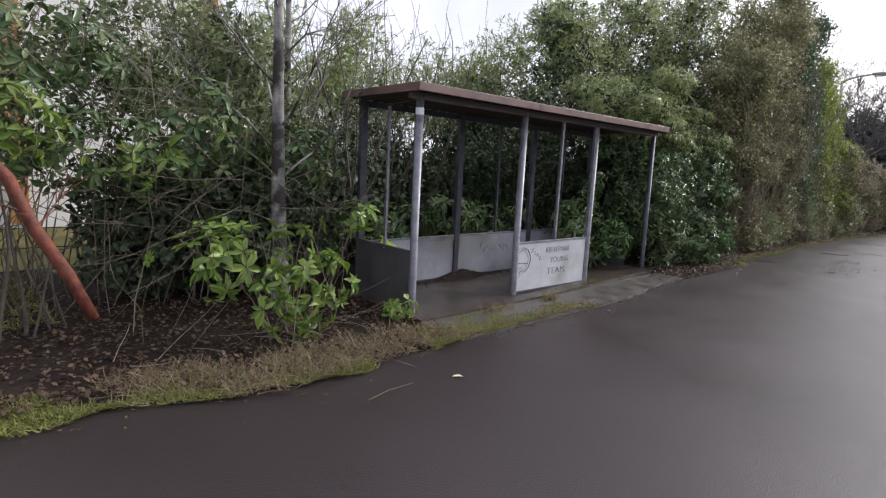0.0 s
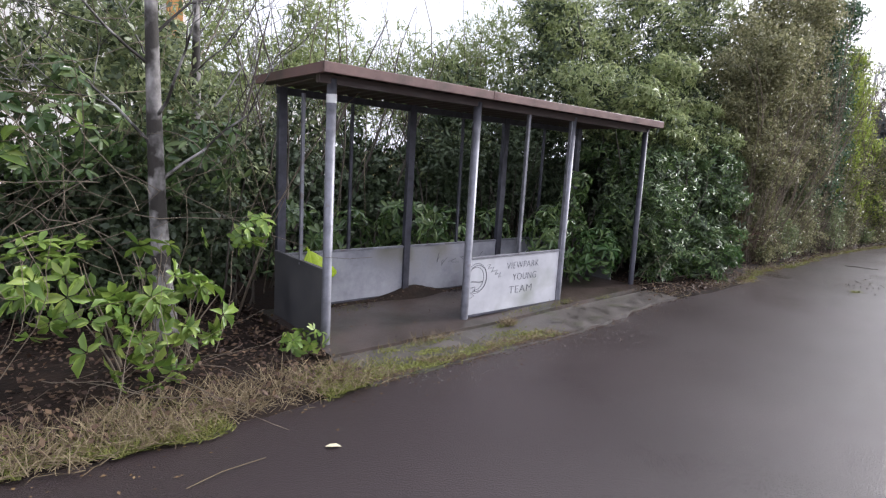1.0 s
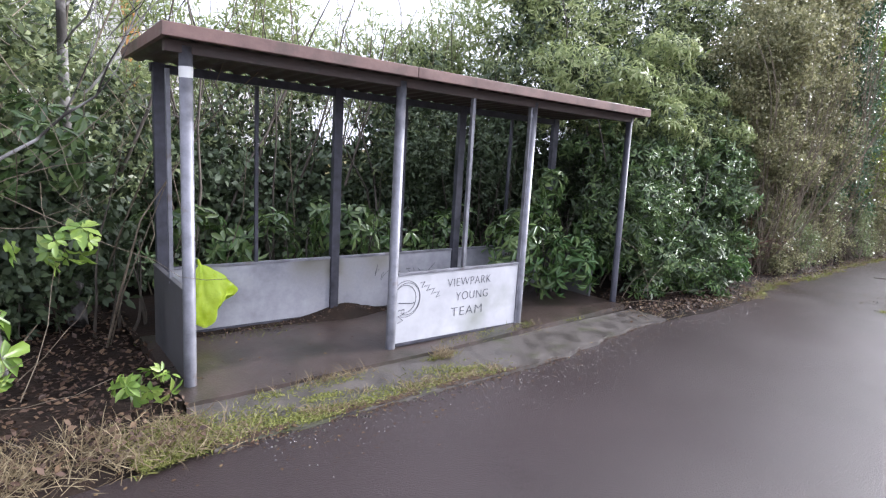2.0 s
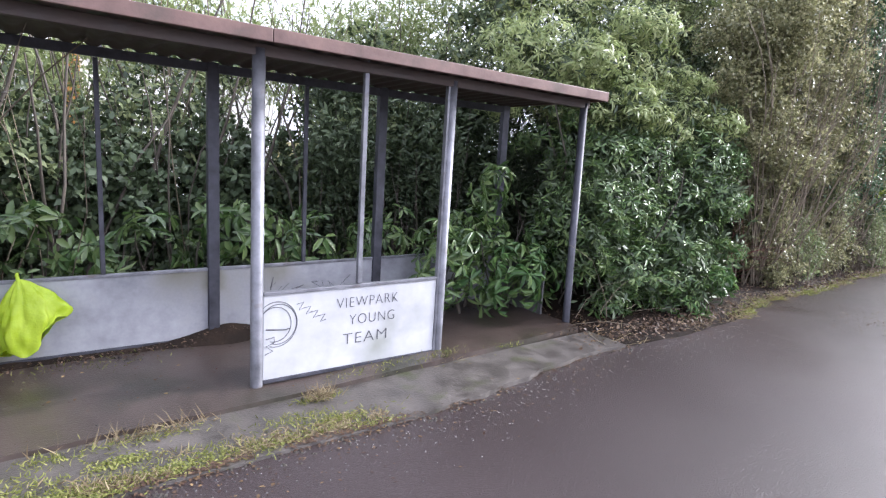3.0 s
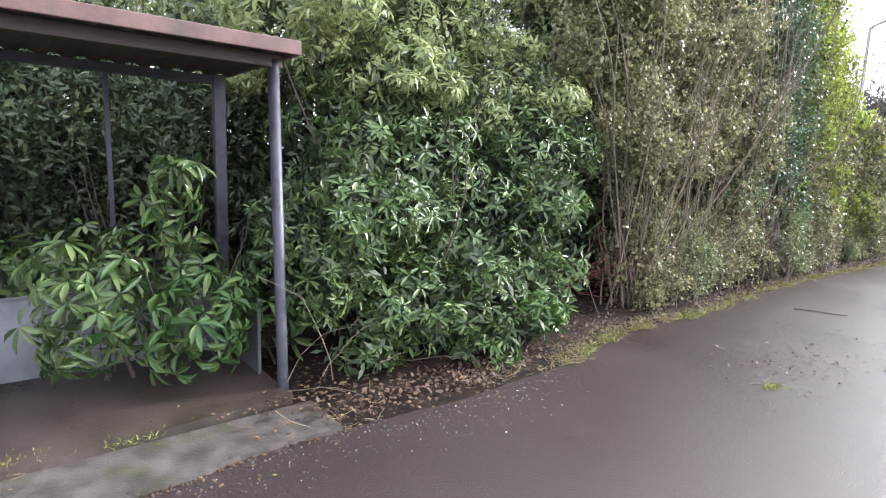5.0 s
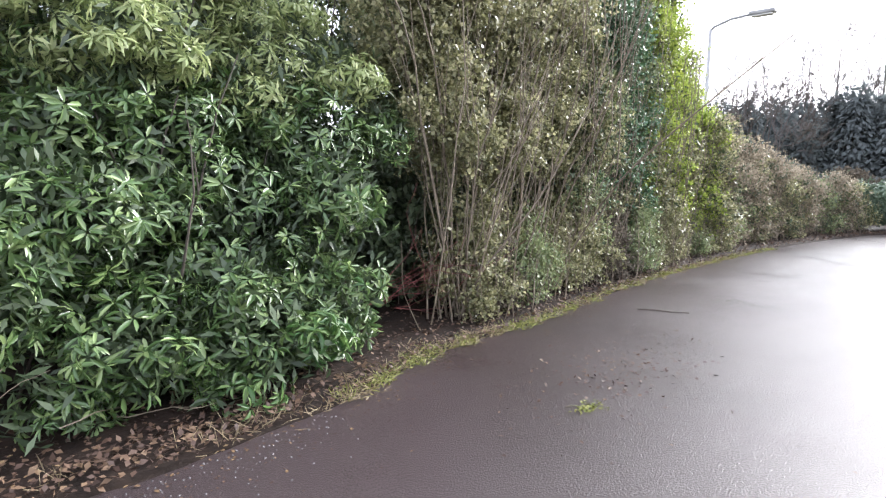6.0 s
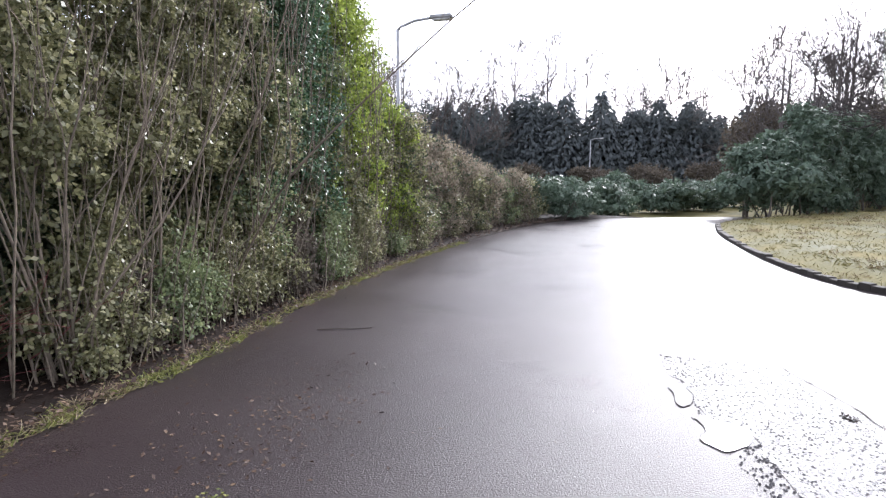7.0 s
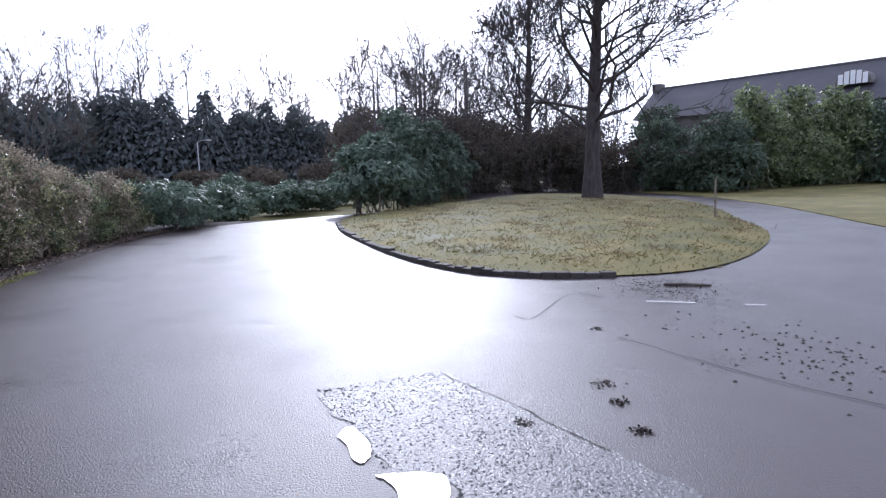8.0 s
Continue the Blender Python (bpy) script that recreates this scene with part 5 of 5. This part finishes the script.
twig_mass("red_twigs", "tangle of reddish bare twigs in the dark hollow", 22, lambda: (6.5 + rng.normal(0, 0.25), 0.35 + rng.normal(0, 0.2), 0.25 + 0.3 * rng.random()), 0.6, 0.004, M_REDTWIG, (0.3, -0.6, 0.25), 0.5, (6.3, 0.35, 0.0))
twig_mass("dead_twigs", "dead twigs lying by the shelter post", 7, lambda: (3.4 + rng.normal(0, 0.3), -0.15 + rng.normal(0, 0.12), 0.06 + 0.15 * rng.random()), 0.6, 0.004, M_TWIG, (0.4, -0.2, 0.1), 0.7, (3.4, -0.15, 0.0))
twig_mass("dead_twigs", "arching dead twigs on the bank", 22, lambda: (np.clip(-3.4 + rng.normal(0, 0.6), -4.6, -2.6), -0.1 + rng.normal(0, 0.25), 0.1), 0.8, 0.004, M_TWIG, (0.3, -0.5, 0.35), 0.5, (-3.4, -0.1, 0.0))
for a in (-5.3, -4.4, -3.6, -2.9):
    twig_mass("hanging_twigs", "thin bare twigs hanging through the shrubs", 36, lambda: (a + rng.normal(0, 0.35), 0.95 + rng.normal(0, 0.3), 0.7 + 2.0 * rng.random()), 1.2, 0.004, M_TWIG, (-0.3, -0.25, 0.1), 0.6, (a, 0.95, 0.0))


def stick(name, label, pts, r, material=M_DARKTWIG):
    p0 = pts[0]
    e = thing(name, *p0, label, "stick")
    part("twig", local(Geo().tube(pts, [r, r * 1.1] + [r * 0.8] * (len(pts) - 2), 6), *p0), material, e)
    return e


stick("stick", "thin dark stick lying on the road", [(8.95, -0.92, 0.047), (9.02, -1.1, 0.052), (9.08, -1.25, 0.046), (9.15, -1.4, 0.05)], 0.007)
stick("stick", "dark stick lying beside the grass island", [(10.88, -8.45, 0.055), (10.75, -8.65, 0.06), (10.58, -8.9, 0.055)], 0.018)
stick("straw_stalk", "pale dry stalk on the wet road", [(-3.25, -1.55, -0.036), (-3.05, -1.5, -0.03), (-2.8, -1.48, -0.036)], 0.0022, M_STRAW)
fl = thing("fallen_leaf", -2.43, -1.57, -0.038, "pale yellow fallen leaf on the wet road", "leaf")
part("blade", leaves("blade", np.array([(-0.035, 0.02, 0.002)]), np.array([(0.9, -0.45, 0.05)]), np.array([(0, 0, 1.0)]), np.array([0.1]), np.array([0.022]), M_PALELEAF, LEAF8), M_PALELEAF, fl)
yl = thing("moss_patch", 6.15, -1.87, road_z(6.15), "small yellow moss patch on the road", "moss")
n = 130
tagged(part("moss", leaves("moss", np.stack([rng.normal(0, 0.06, n), rng.normal(0, 0.03, n), np.full(n, 0.003)], 1), rng.normal(0, 1, (n, 3)) * np.array((1, 1, 0.3)) + np.array((0, 0, 0.3)), rng.normal(0, 0.3, (n, 3)) + np.array((0, 0, 1)), rng.uniform(0.015, 0.04, n), np.full(n, 0.006), M_GRASS), M_GRASS, yl), kind="stuff")

# fence post far left
fp = thing("fence_post", -5.35, 2.6, 0, "weathered wooden fence post with wire in the bank", "fence")
part("post", Geo().box(-0.045, 0.045, -0.045, 0.045, -0.1, 0.95, 0.01), M_BARK, fp)
part("wire", Geo().tube([(-3, 0, 0.55), (0, -0.05, 0.52), (1.8, 0, 0.5)], [0.006] * 3, 5), M_STEELD, fp)
part("wire", Geo().tube([(-3, 0, 0.3), (0, -0.05, 0.28), (1.8, 0, 0.27)], [0.006] * 3, 5), M_STEELD, fp)

# ---- forecourt: worn patch, puddles, cracks, gravel ----
def flat(name, pts, z, material, parent, label="", wob=0.08, per=18):
    p = smooth_line(list(pts) + [pts[0]], per)[:-1]
    p = p + np.array([[wob * noise.noise((a * 7, b * 7, 0)) + 0.5 * wob * noise.noise((a * 23, b * 23, 0)), wob * noise.noise((a * 6, b * 6, 9))] for a, b in p])
    return part(name, Geo().add([(a, b, z) for a, b in p], [tuple(range(len(p)))]), material, parent, label)


RZ = road_z(9)
patch = thing("worn_patch", 0, 0, 0, "patch of worn exposed aggregate in the asphalt", "road patch", kind="structure")
flat("aggregate", [(8.98, -3.98), (9.05, -4.4), (9.1, -4.9), (8.7, -5.02), (8.28, -5.14), (7.62, -5.32), (6.9, -5.4), (6.5, -4.9), (7.1, -4.5), (7.65, -4.42), (7.8, -4.2), (8.3, -4.16)], RZ + 0.004, M_AGGREGATE, patch)
n = 3000
px, py = rng.uniform(6.6, 9.1, n), rng.uniform(-5.4, -4.0, n)
keep = (py < -4.0 - 0.16 * (9 - px)) & (py > -4.9 - 0.17 * (9.1 - px))
px, py = px[keep], py[keep]
base = np.array([(1, 0, 0), (0.3, 0.9, 0), (-0.8, 0.6, 0), (-0.8, -0.6, 0), (0.3, -0.9, 0), (0, 0, 0.7)])
g = Geo()
for a, b in zip(px, py):
    s, th = rng.uniform(0.004, 0.0115), rng.uniform(0, 6.28)
    q = base * s @ np.array([(math.cos(th), math.sin(th), 0), (-math.sin(th), math.cos(th), 0), (0, 0, 1)])
    g.add(q + np.array((a, b, RZ + 0.003)), [(0, 1, 5), (1, 2, 5), (2, 3, 5), (3, 4, 5), (4, 0, 5)])
tagged(part("stones", g, M_AGGREGATE, patch), kind="stuff")
pd = thing("puddle", 7.75, -4.2, RZ, "shallow bright puddles along the worn patch", "puddle", kind="structure")
w1 = flat("water", [(7.84, -4.12), (7.72, -4.18), (7.5, -4.14), (7.42, -4.28), (7.54, -4.38), (7.72, -4.4), (7.8, -4.28)], RZ + 0.008, M_WATER, pd, wob=0.035)
w2 = flat("water", [(8.35, -4.02), (8.42, -4.12), (8.15, -4.16), (8.0, -4.1), (8.15, -4.04)], RZ + 0.008, M_WATER, pd, wob=0.035)
for w in (w1, w2):
    w.matrix_parent_inverse = Matrix.Translation((-7.75, 4.2, -RZ))


def crack(label, pts, r):
    e = thing("road_crack", 0, 0, 0, label, "crack", kind="structure")
    p = smooth_line(pts, 6)
    q = [(a + 0.02 * noise.noise((a * 5, b * 5, 1)), b + 0.02 * noise.noise((a * 5, b * 5, 5)), RZ + 0.008) for a, b in p]
    g = Geo()
    fan_edge(g, [(a, b + r * (1 + noise.noise((a * 9, b * 9, 3))), z) for a, b, z in q], [(a, b - r * (1 + noise.noise((a * 9, b * 9, 8))), z) for a, b, z in q])
    part("tar", g, M_SOIL, e)


crack("dark crack curving along the worn patch", [(9.05, -4.9), (8.7, -5.0), (8.28, -5.14), (7.95, -5.2), (7.62, -5.3)], 0.004)
crack("dark seam running across the forecourt", [(9.3, -6.6), (8.8, -6.7), (8.4, -6.8), (7.97, -6.92), (7.3, -7.2)], 0.005)
crack("dark crack by the island kerb", [(10.3, -6.1), (10.15, -6.25), (10.75, -6.9), (10.9, -7.25), (10.6, -7.4)], 0.008)
n = 170
px, py = rng.normal(8.4, 0.55, n), rng.normal(-7.6, 0.35, n)
g = Geo()
for a, b in zip(px, py):
    s, th = rng.uniform(0.006, 0.02), rng.uniform(0, 6.28)
    q = base * s @ np.array([(math.cos(th), math.sin(th), 0), (-math.sin(th), math.cos(th), 0), (0, 0, 1)])
    g.add(q + np.array((a, b, RZ + 0.001)), [(0, 1, 5), (1, 2, 5), (2, 3, 5), (3, 4, 5), (4, 0, 5)])
tagged(part("loose_gravel", g, M_KERB, None), "loose dark gravel scattered on the forecourt", "gravel", kind="stuff")
for a, b, s in ((8.43, -5.84, 0.11), (8.13, -5.74, 0.07), (7.75, -5.6, 0.06), (8.1, -5.05, 0.05), (9.6, -6.6, 0.05)):
    e = thing("wet_leaf_clump", a, b, RZ, "dark clump of wet leaves on the forecourt", "leaves", "leaf clumps")
    n = 60
    tagged(part("clump", leaves("clump", np.stack([rng.normal(0, s * 0.45, n), rng.normal(0, s * 0.45, n), np.full(n, 0.004)], 1), rng.normal(0, 1, (n, 3)) * np.array((1, 1, 0.3)), rng.normal(0, 0.4, (n, 3)) + np.array((0, 0, 1)), rng.uniform(0.015, 0.035, n), np.full(n, 0.009), M_SOIL), M_SOIL, e), kind="stuff")
x, y = rng.normal(10.75, 0.35, 700), rng.normal(-8.3, 0.3, 700)
litter("leaf_litter", "dark debris washed up beside the island", x, y, np.full(700, RZ + 0.006), 0.03, M_SOIL, 0.2)

# kerb stones along the island's near side
kerb_proto = None
near = ISL[:60]
acc = 0.0
for i in range(len(near) - 1):
    a, b = near[i], near[i + 1]
    seg = np.linalg.norm(b - a)
    if near[i][1] < -8.2 or near[i][0] < 11.4:
        break
    k = max(1, round(seg / 0.5))
    for j in range(k):
        p, q = a + (b - a) * (j / k), a + (b - a) * ((j + 1) / k)
        ln = np.linalg.norm(q - p)
        if kerb_proto is None:
            kerb_proto = Geo().box(-0.5, 0.5, -0.06, 0.06, -0.12, 0.085, 0.012).mesh("kerb_stone", M_KERB)
        ob = new("kerb_stone", kerb_proto)
        ob.parent = island
        c = (p + q) / 2
        ob.matrix_basis = pose(c[0], c[1], 0.03 + 0.01 * float(rng.normal()), 0, float(rng.normal(0, 1)), math.degrees(math.atan2(q[1] - p[1], q[0] - p[0]))) @ Matrix.Diagonal((ln * 0.97, 1, 1, 1))

# island and lawn grass
def inside(x, y):
    c = np.zeros(len(x), bool)
    for i in range(len(ISL)):
        (x1, y1), (x2, y2) = ISL[i], ISL[i - 1]
        c ^= ((y1 > y) != (y2 > y)) & (x < (x2 - x1) * (y - y1) / (y2 - y1 + 1e-12) + x1)
    return c


def island_z(x, y):
    rim = np.array(ISL) - ic
    ang, rad = np.arctan2(rim[:, 1], rim[:, 0]), np.hypot(rim[:, 0], rim[:, 1])
    s = np.clip(1 - np.hypot(x - ic[0], y - ic[1]) / np.interp(np.arctan2(y - ic[1], x - ic[0]), ang, rad, period=2 * math.pi), 0, 1)
    rough = np.array([noise.noise((a * 1.1, b * 1.1, 0)) for a, b in zip(x, y)])
    return 0.06 + 0.1 * np.minimum(1, s * 9) + 0.12 * s + 0.06 * rough * np.minimum(1, s * 6)


x, y = rng.uniform(11.4, 28, 60000), rng.uniform(-20, -6, 60000)
ok = inside(x, y) & (rng.random(60000) < np.exp(-(np.hypot(x - 5.2, y + 3.5) - 7) / 10))
x, y = x[ok], y[ok]
blades("grass", "tufty straw-coloured grass on the island", x, y, island_z(x, y) - 0.015, 0.09, M_TURF, 0.009, 1.4)
cx, cy = rng.uniform(11.6, 26, 150), rng.uniform(-19, -6.3, 150)
ok = inside(cx, cy)
cx, cy = cx[ok], cy[ok]
x, y = np.repeat(cx, 60) + rng.normal(0, 0.13, len(cx) * 60), np.repeat(cy, 60) + rng.normal(0, 0.13, len(cx) * 60)
blades("straw", "pale tussocks on the island", x, y, island_z(x, y) - 0.02, 0.13, M_STRAW, 0.007, 1.0)
sp = thing("sapling", 16.6, -15.0, 0.15, "small brown sapling stake on the island", "sapling")
g = Geo().tube([(0, 0, -0.1), (0.02, 0.02, 0.5), (0.05, 0, 1.0)], [0.03, 0.028, 0.02], 6)
part("stem", g, M_TWIG, sp)

# crumbled asphalt and grit along the broken apron edge
n = 420
gx = rng.uniform(-1.75, 3.5, n)
gy = edge_y(gx) + rng.normal(-0.02, 0.05, n)
g = Geo()
for a, b in zip(gx, gy):
    s, th = rng.uniform(0.004, 0.016), rng.uniform(0, 6.28)
    q = base * s @ np.array([(math.cos(th), math.sin(th), 0), (-math.sin(th), math.cos(th), 0), (0, 0, 1)])
    g.add(q + np.array((a, b, road_z(a) + 0.0)), [(0, 1, 5), (1, 2, 5), (2, 3, 5), (3, 4, 5), (4, 0, 5)])
tagged(part("edge_grit", g, M_KERB, None), "crumbled grit along the broken concrete edge", "grit", kind="stuff")
n = 1800
gx = np.concatenate([rng.normal(c, 0.1, n // 8) for c in (-1.6, -1.4, -1.05, -0.5, 0.05, 0.3, 1.3, 2.4)])
gy = edge_y(gx) + 0.06 + np.abs(rng.normal(0, 0.07, len(gx)))
me = leaves("moss", np.stack([gx, gy, np.full(len(gx), -0.03)], 1), rng.normal(0, 1, (len(gx), 3)) * np.array((1, 1, 0.2)) + np.array((0, 0, 0.5)), rng.normal(0, 0.3, (len(gx), 3)) + np.array((0, 0, 1)), rng.uniform(0.012, 0.03, len(gx)), np.full(len(gx), 0.006), M_GRASS)
tagged(part("moss", me, M_GRASS, None), "mossy growth creeping over the apron edge", "moss", kind="stuff")

# litter trodden into the road near the hedge
x, y = rng.normal(6.95, 0.6, 480), rng.normal(-1.7, 0.28, 480)
litter("leaf_litter", "dark bits of leaf trodden into the wet road", x, y, np.full(480, RZ + 0.004), 0.032, M_LITTER, 0.2)
x, y = rng.uniform(4.5, 12, 140), rng.uniform(-7, -0.8, 140)
litter("leaf_litter", "scattered specks of debris on the forecourt", x, y, np.full(140, RZ + 0.004), 0.02, M_LITTER, 0.15)
for p, q in (((10.28, -7.7), (10.0, -8.12)), ((9.72, -8.5), (9.62, -8.68))):
    e = thing("road_marking", *p, RZ + 0.004, "worn white road marking dash", "road marking", "road markings", "structure")
    d2 = (Vector(q) - Vector(p)).normalized() * 0.03
    part("paint", Geo().add([(d2.y, -d2.x, 0), (-d2.y, d2.x, 0), (q[0] - p[0] - d2.y, q[1] - p[1] + d2.x, 0), (q[0] - p[0] + d2.y, q[1] - p[1] - d2.x, 0)], [(0, 1, 2, 3)]), M_ROADPAINT, e)

# dirt drifted against the rear panels
g, cols, m = Geo(), [], 6
for x in np.linspace(-1.5, 1.4, 60):
    hgt = 0.02 + 0.1 * math.exp(-((x - 0.1) / 0.35) ** 2) + 0.03 * max(0, noise.noise((x * 4, 0, 3)))
    cols.append([(x, 1.085 - 0.3 * (hgt * 3 + 0.15) * j / (m - 1), 0.001 + hgt * (1 - j / (m - 1)) ** 1.3 + 0.008 * noise.noise((x * 20, j, 1)) * (j < m - 1)) for j in range(m)])
g.add([p for c in cols for p in c], [(i * m + j, i * m + j + 1, (i + 1) * m + j + 1, (i + 1) * m + j) for i in range(len(cols) - 1) for j in range(m - 1)])
tagged(part("drifted_dirt", g, M_SOIL, None, smooth=True), "brown dirt drifted against the rear panels", "dirt")
x = rng.uniform(-1.5, 1.4, 260)
litter("leaf_litter", "dead leaves lying on the drifted dirt", x, 1.06 - 0.16 * rng.random(260), 0.02 + 0.09 * np.exp(-((x - 0.1) / 0.35) ** 2), 0.03, M_LITTER, 0.4)
x, y = rng.normal(4.2, 0.55, 420), rng.normal(-0.45, 0.13, 420)
litter("leaf_litter", "brown litter below the rhododendron", x, np.maximum(y, edge_y(x) + 0.02), ground_z(x) + 0.03 + 0.03 * rng.random(420), 0.05, M_LITTER, 0.4)

# dirt and bits of leaf blown on to the shelter floor
n = 420
x = rng.uniform(-1.6, 3.0, n)
y = np.where(rng.random(n) < 0.55, 1.06 - np.abs(rng.normal(0, 0.14, n)), rng.uniform(-0.25, 1.05, n))
litter("leaf_litter", "dark leaf scraps blown on to the shelter floor", x, y, 0.014 + np.array([floor_z(v) for v in x]), 0.02, M_LITTER, 0.12)
# low moss cushions over the apron
n = 4500
cx = np.array([-1.62, -1.45, -1.2, -0.72, -0.15, 0.32, 0.5, 1.35, -0.9, -1.05])
cy = np.array([0.06, 0.2, 0.1, 0.08, 0.09, 0.2, 0.03, 0.12, 0.3, 0.02])
k = rng.integers(0, len(cx), n)
x = cx[k] + rng.normal(0, 0.09, n)
y = edge_y(x) + cy[k] + rng.normal(0, 0.035, n)
y = np.maximum(y, edge_y(x) + 0.01)
ok = y < -0.29
x, y = x[ok], y[ok]
me = leaves("moss", np.stack([x, y, np.full(len(x), -0.026)], 1), rng.normal(0, 1, (len(x), 3)) * np.array((1, 1, 0.2)) + np.array((0, 0, 0.35)), rng.normal(0, 0.3, (len(x), 3)) + np.array((0, 0, 1)), rng.uniform(0.008, 0.02, len(x)), np.full(len(x), 0.007), M_GRASS)
tagged(part("moss", me, M_GRASS, None), "low yellow-green moss cushions on the apron", "moss", kind="stuff")

x = rng.uniform(-1.75, 0.6, 1500)
y = edge_y(x) + 0.05 + np.abs(rng.normal(0, 0.09, len(x)))
ok = (y < -0.3) & np.array([noise.noise((a * 2.7, b * 5.0, 6)) > -0.05 for a, b in zip(x, y)])
x, y = x[ok], y[ok]
blades("straw", "bleached grass matted over the apron edge", x, y, np.full(len(x), -0.027), 0.06, M_STRAW, 0.003, 1.3)

# loose grit washed over the asphalt beside the apron
n = 900
gx = rng.uniform(-1.5, 5.0, n)
gy = edge_y(gx) - 0.02 - np.abs(rng.normal(0, 0.22, n))
g = Geo()
for a, b in zip(gx, gy):
    s, th = rng.uniform(0.003, 0.009), rng.uniform(0, 6.28)
    q = base * s @ np.array([(math.cos(th), math.sin(th), 0), (-math.sin(th), math.cos(th), 0), (0, 0, 1)])
    g.add(q + np.array((a, b, road_z(a))), [(0, 1, 5), (1, 2, 5), (2, 3, 5), (3, 4, 5), (4, 0, 5)])
tagged(part("road_grit", g, M_AGGREGATE, None), "loose grit on the wet asphalt by the apron", "grit", kind="stuff")
x = rng.uniform(-1.5, 6.5, 700)
litter("leaf_litter", "dark crumbs of leaf on the wet road edge", x, edge_y(x) - np.abs(rng.normal(0, 0.25, 700)), ground_z(x) + 0.004, 0.022, M_LITTER, 0.15)

# trodden dirt over the broken apron edge
n = 2600
x = rng.uniform(-1.75, 3.4, n)
ok = np.array([noise.noise((a * 3.1, 2.0, 1.0)) > -0.15 for a in x])
x = x[ok]
y = edge_y(x) + rng.normal(0.015, 0.03, len(x))
litter("dirt", "dark crumbs of dirt along the apron edge", x, y, np.where(y > edge_y(x) - 0.008, -0.022, ground_z(x) + 0.006), 0.026, M_LITTER, 0.12)


# ---- far woods ----
def far_wood(label, n, x0, x1, y0, y1, h0, h1):
    g = Geo()
    for i in range(n):
        a = (i + float(rng.random())) / n
        p = Vector((float(rng.uniform(x0, x1)), y0 + (y1 - y0) * a, -0.1))
        h = float(rng.uniform(h0, h1))
        branching(g, p, Vector((float(rng.normal(0, 0.06)), float(rng.normal(0, 0.06)), 1)), h * 0.4, 0.011 * h, 5, spread=0.5, lift=0.12, sides=3, forks=(2, 4), shrink=0.66, bend=0.14, steps=3, minr=0.022)
    tagged(part("far_wood", g, M_GREYTWIG, None), label, "woods", kind="stuff")


def undergrowth(label, n, x0, x1, y0, y1, z0, h, size, material):
    x, y = rng.uniform(x0, x1, n), rng.uniform(y0, y1, n)
    top = h * np.array([0.8 + 0.45 * noise.noise((b * 0.33, a * 0.2, 3)) for a, b in zip(x, y)])
    z = z0 + (top - z0) * rng.random(n)
    s = rng.uniform(0.6, 1.3, n) * size
    me = leaves("undergrowth", np.stack([x, y, z], 1), rng.normal(0, 1, (n, 3)), rng.normal(0, 1, (n, 3)), s, s * 0.2, material, LEAF4)
    tagged(part("undergrowth", me, material, None), label, "undergrowth", kind="stuff")


far_wood("bare grey winter trees behind the island", 20, 45, 53, -34, -12, 8.5, 11.5)
far_wood("bare treetops rising behind the far conifers", 15, 72, 76, -16, 8, 13, 16)
far_wood("thin bare trees beyond the end of the hedge", 16, 58, 63, 8, 27, 10, 12.5)
undergrowth("brown leafless undergrowth behind the island", 20000, 46, 53, -34, -11, 0.5, 6.5, 0.42, M_DULL)
# far evergreens share the needle colour with haze painted in
undergrowth("evergreen mass beyond the hedge, haze greyed into its colour", 6000, 60, 66, 7, 28, 0.3, 8.5, 0.5, M_HAZED_CONIFER)
undergrowth("dense lower growth between the far conifers", 32000, 66, 69, -23, 22, 0.2, 8.6, 0.6, M_HAZED_CONIFER)
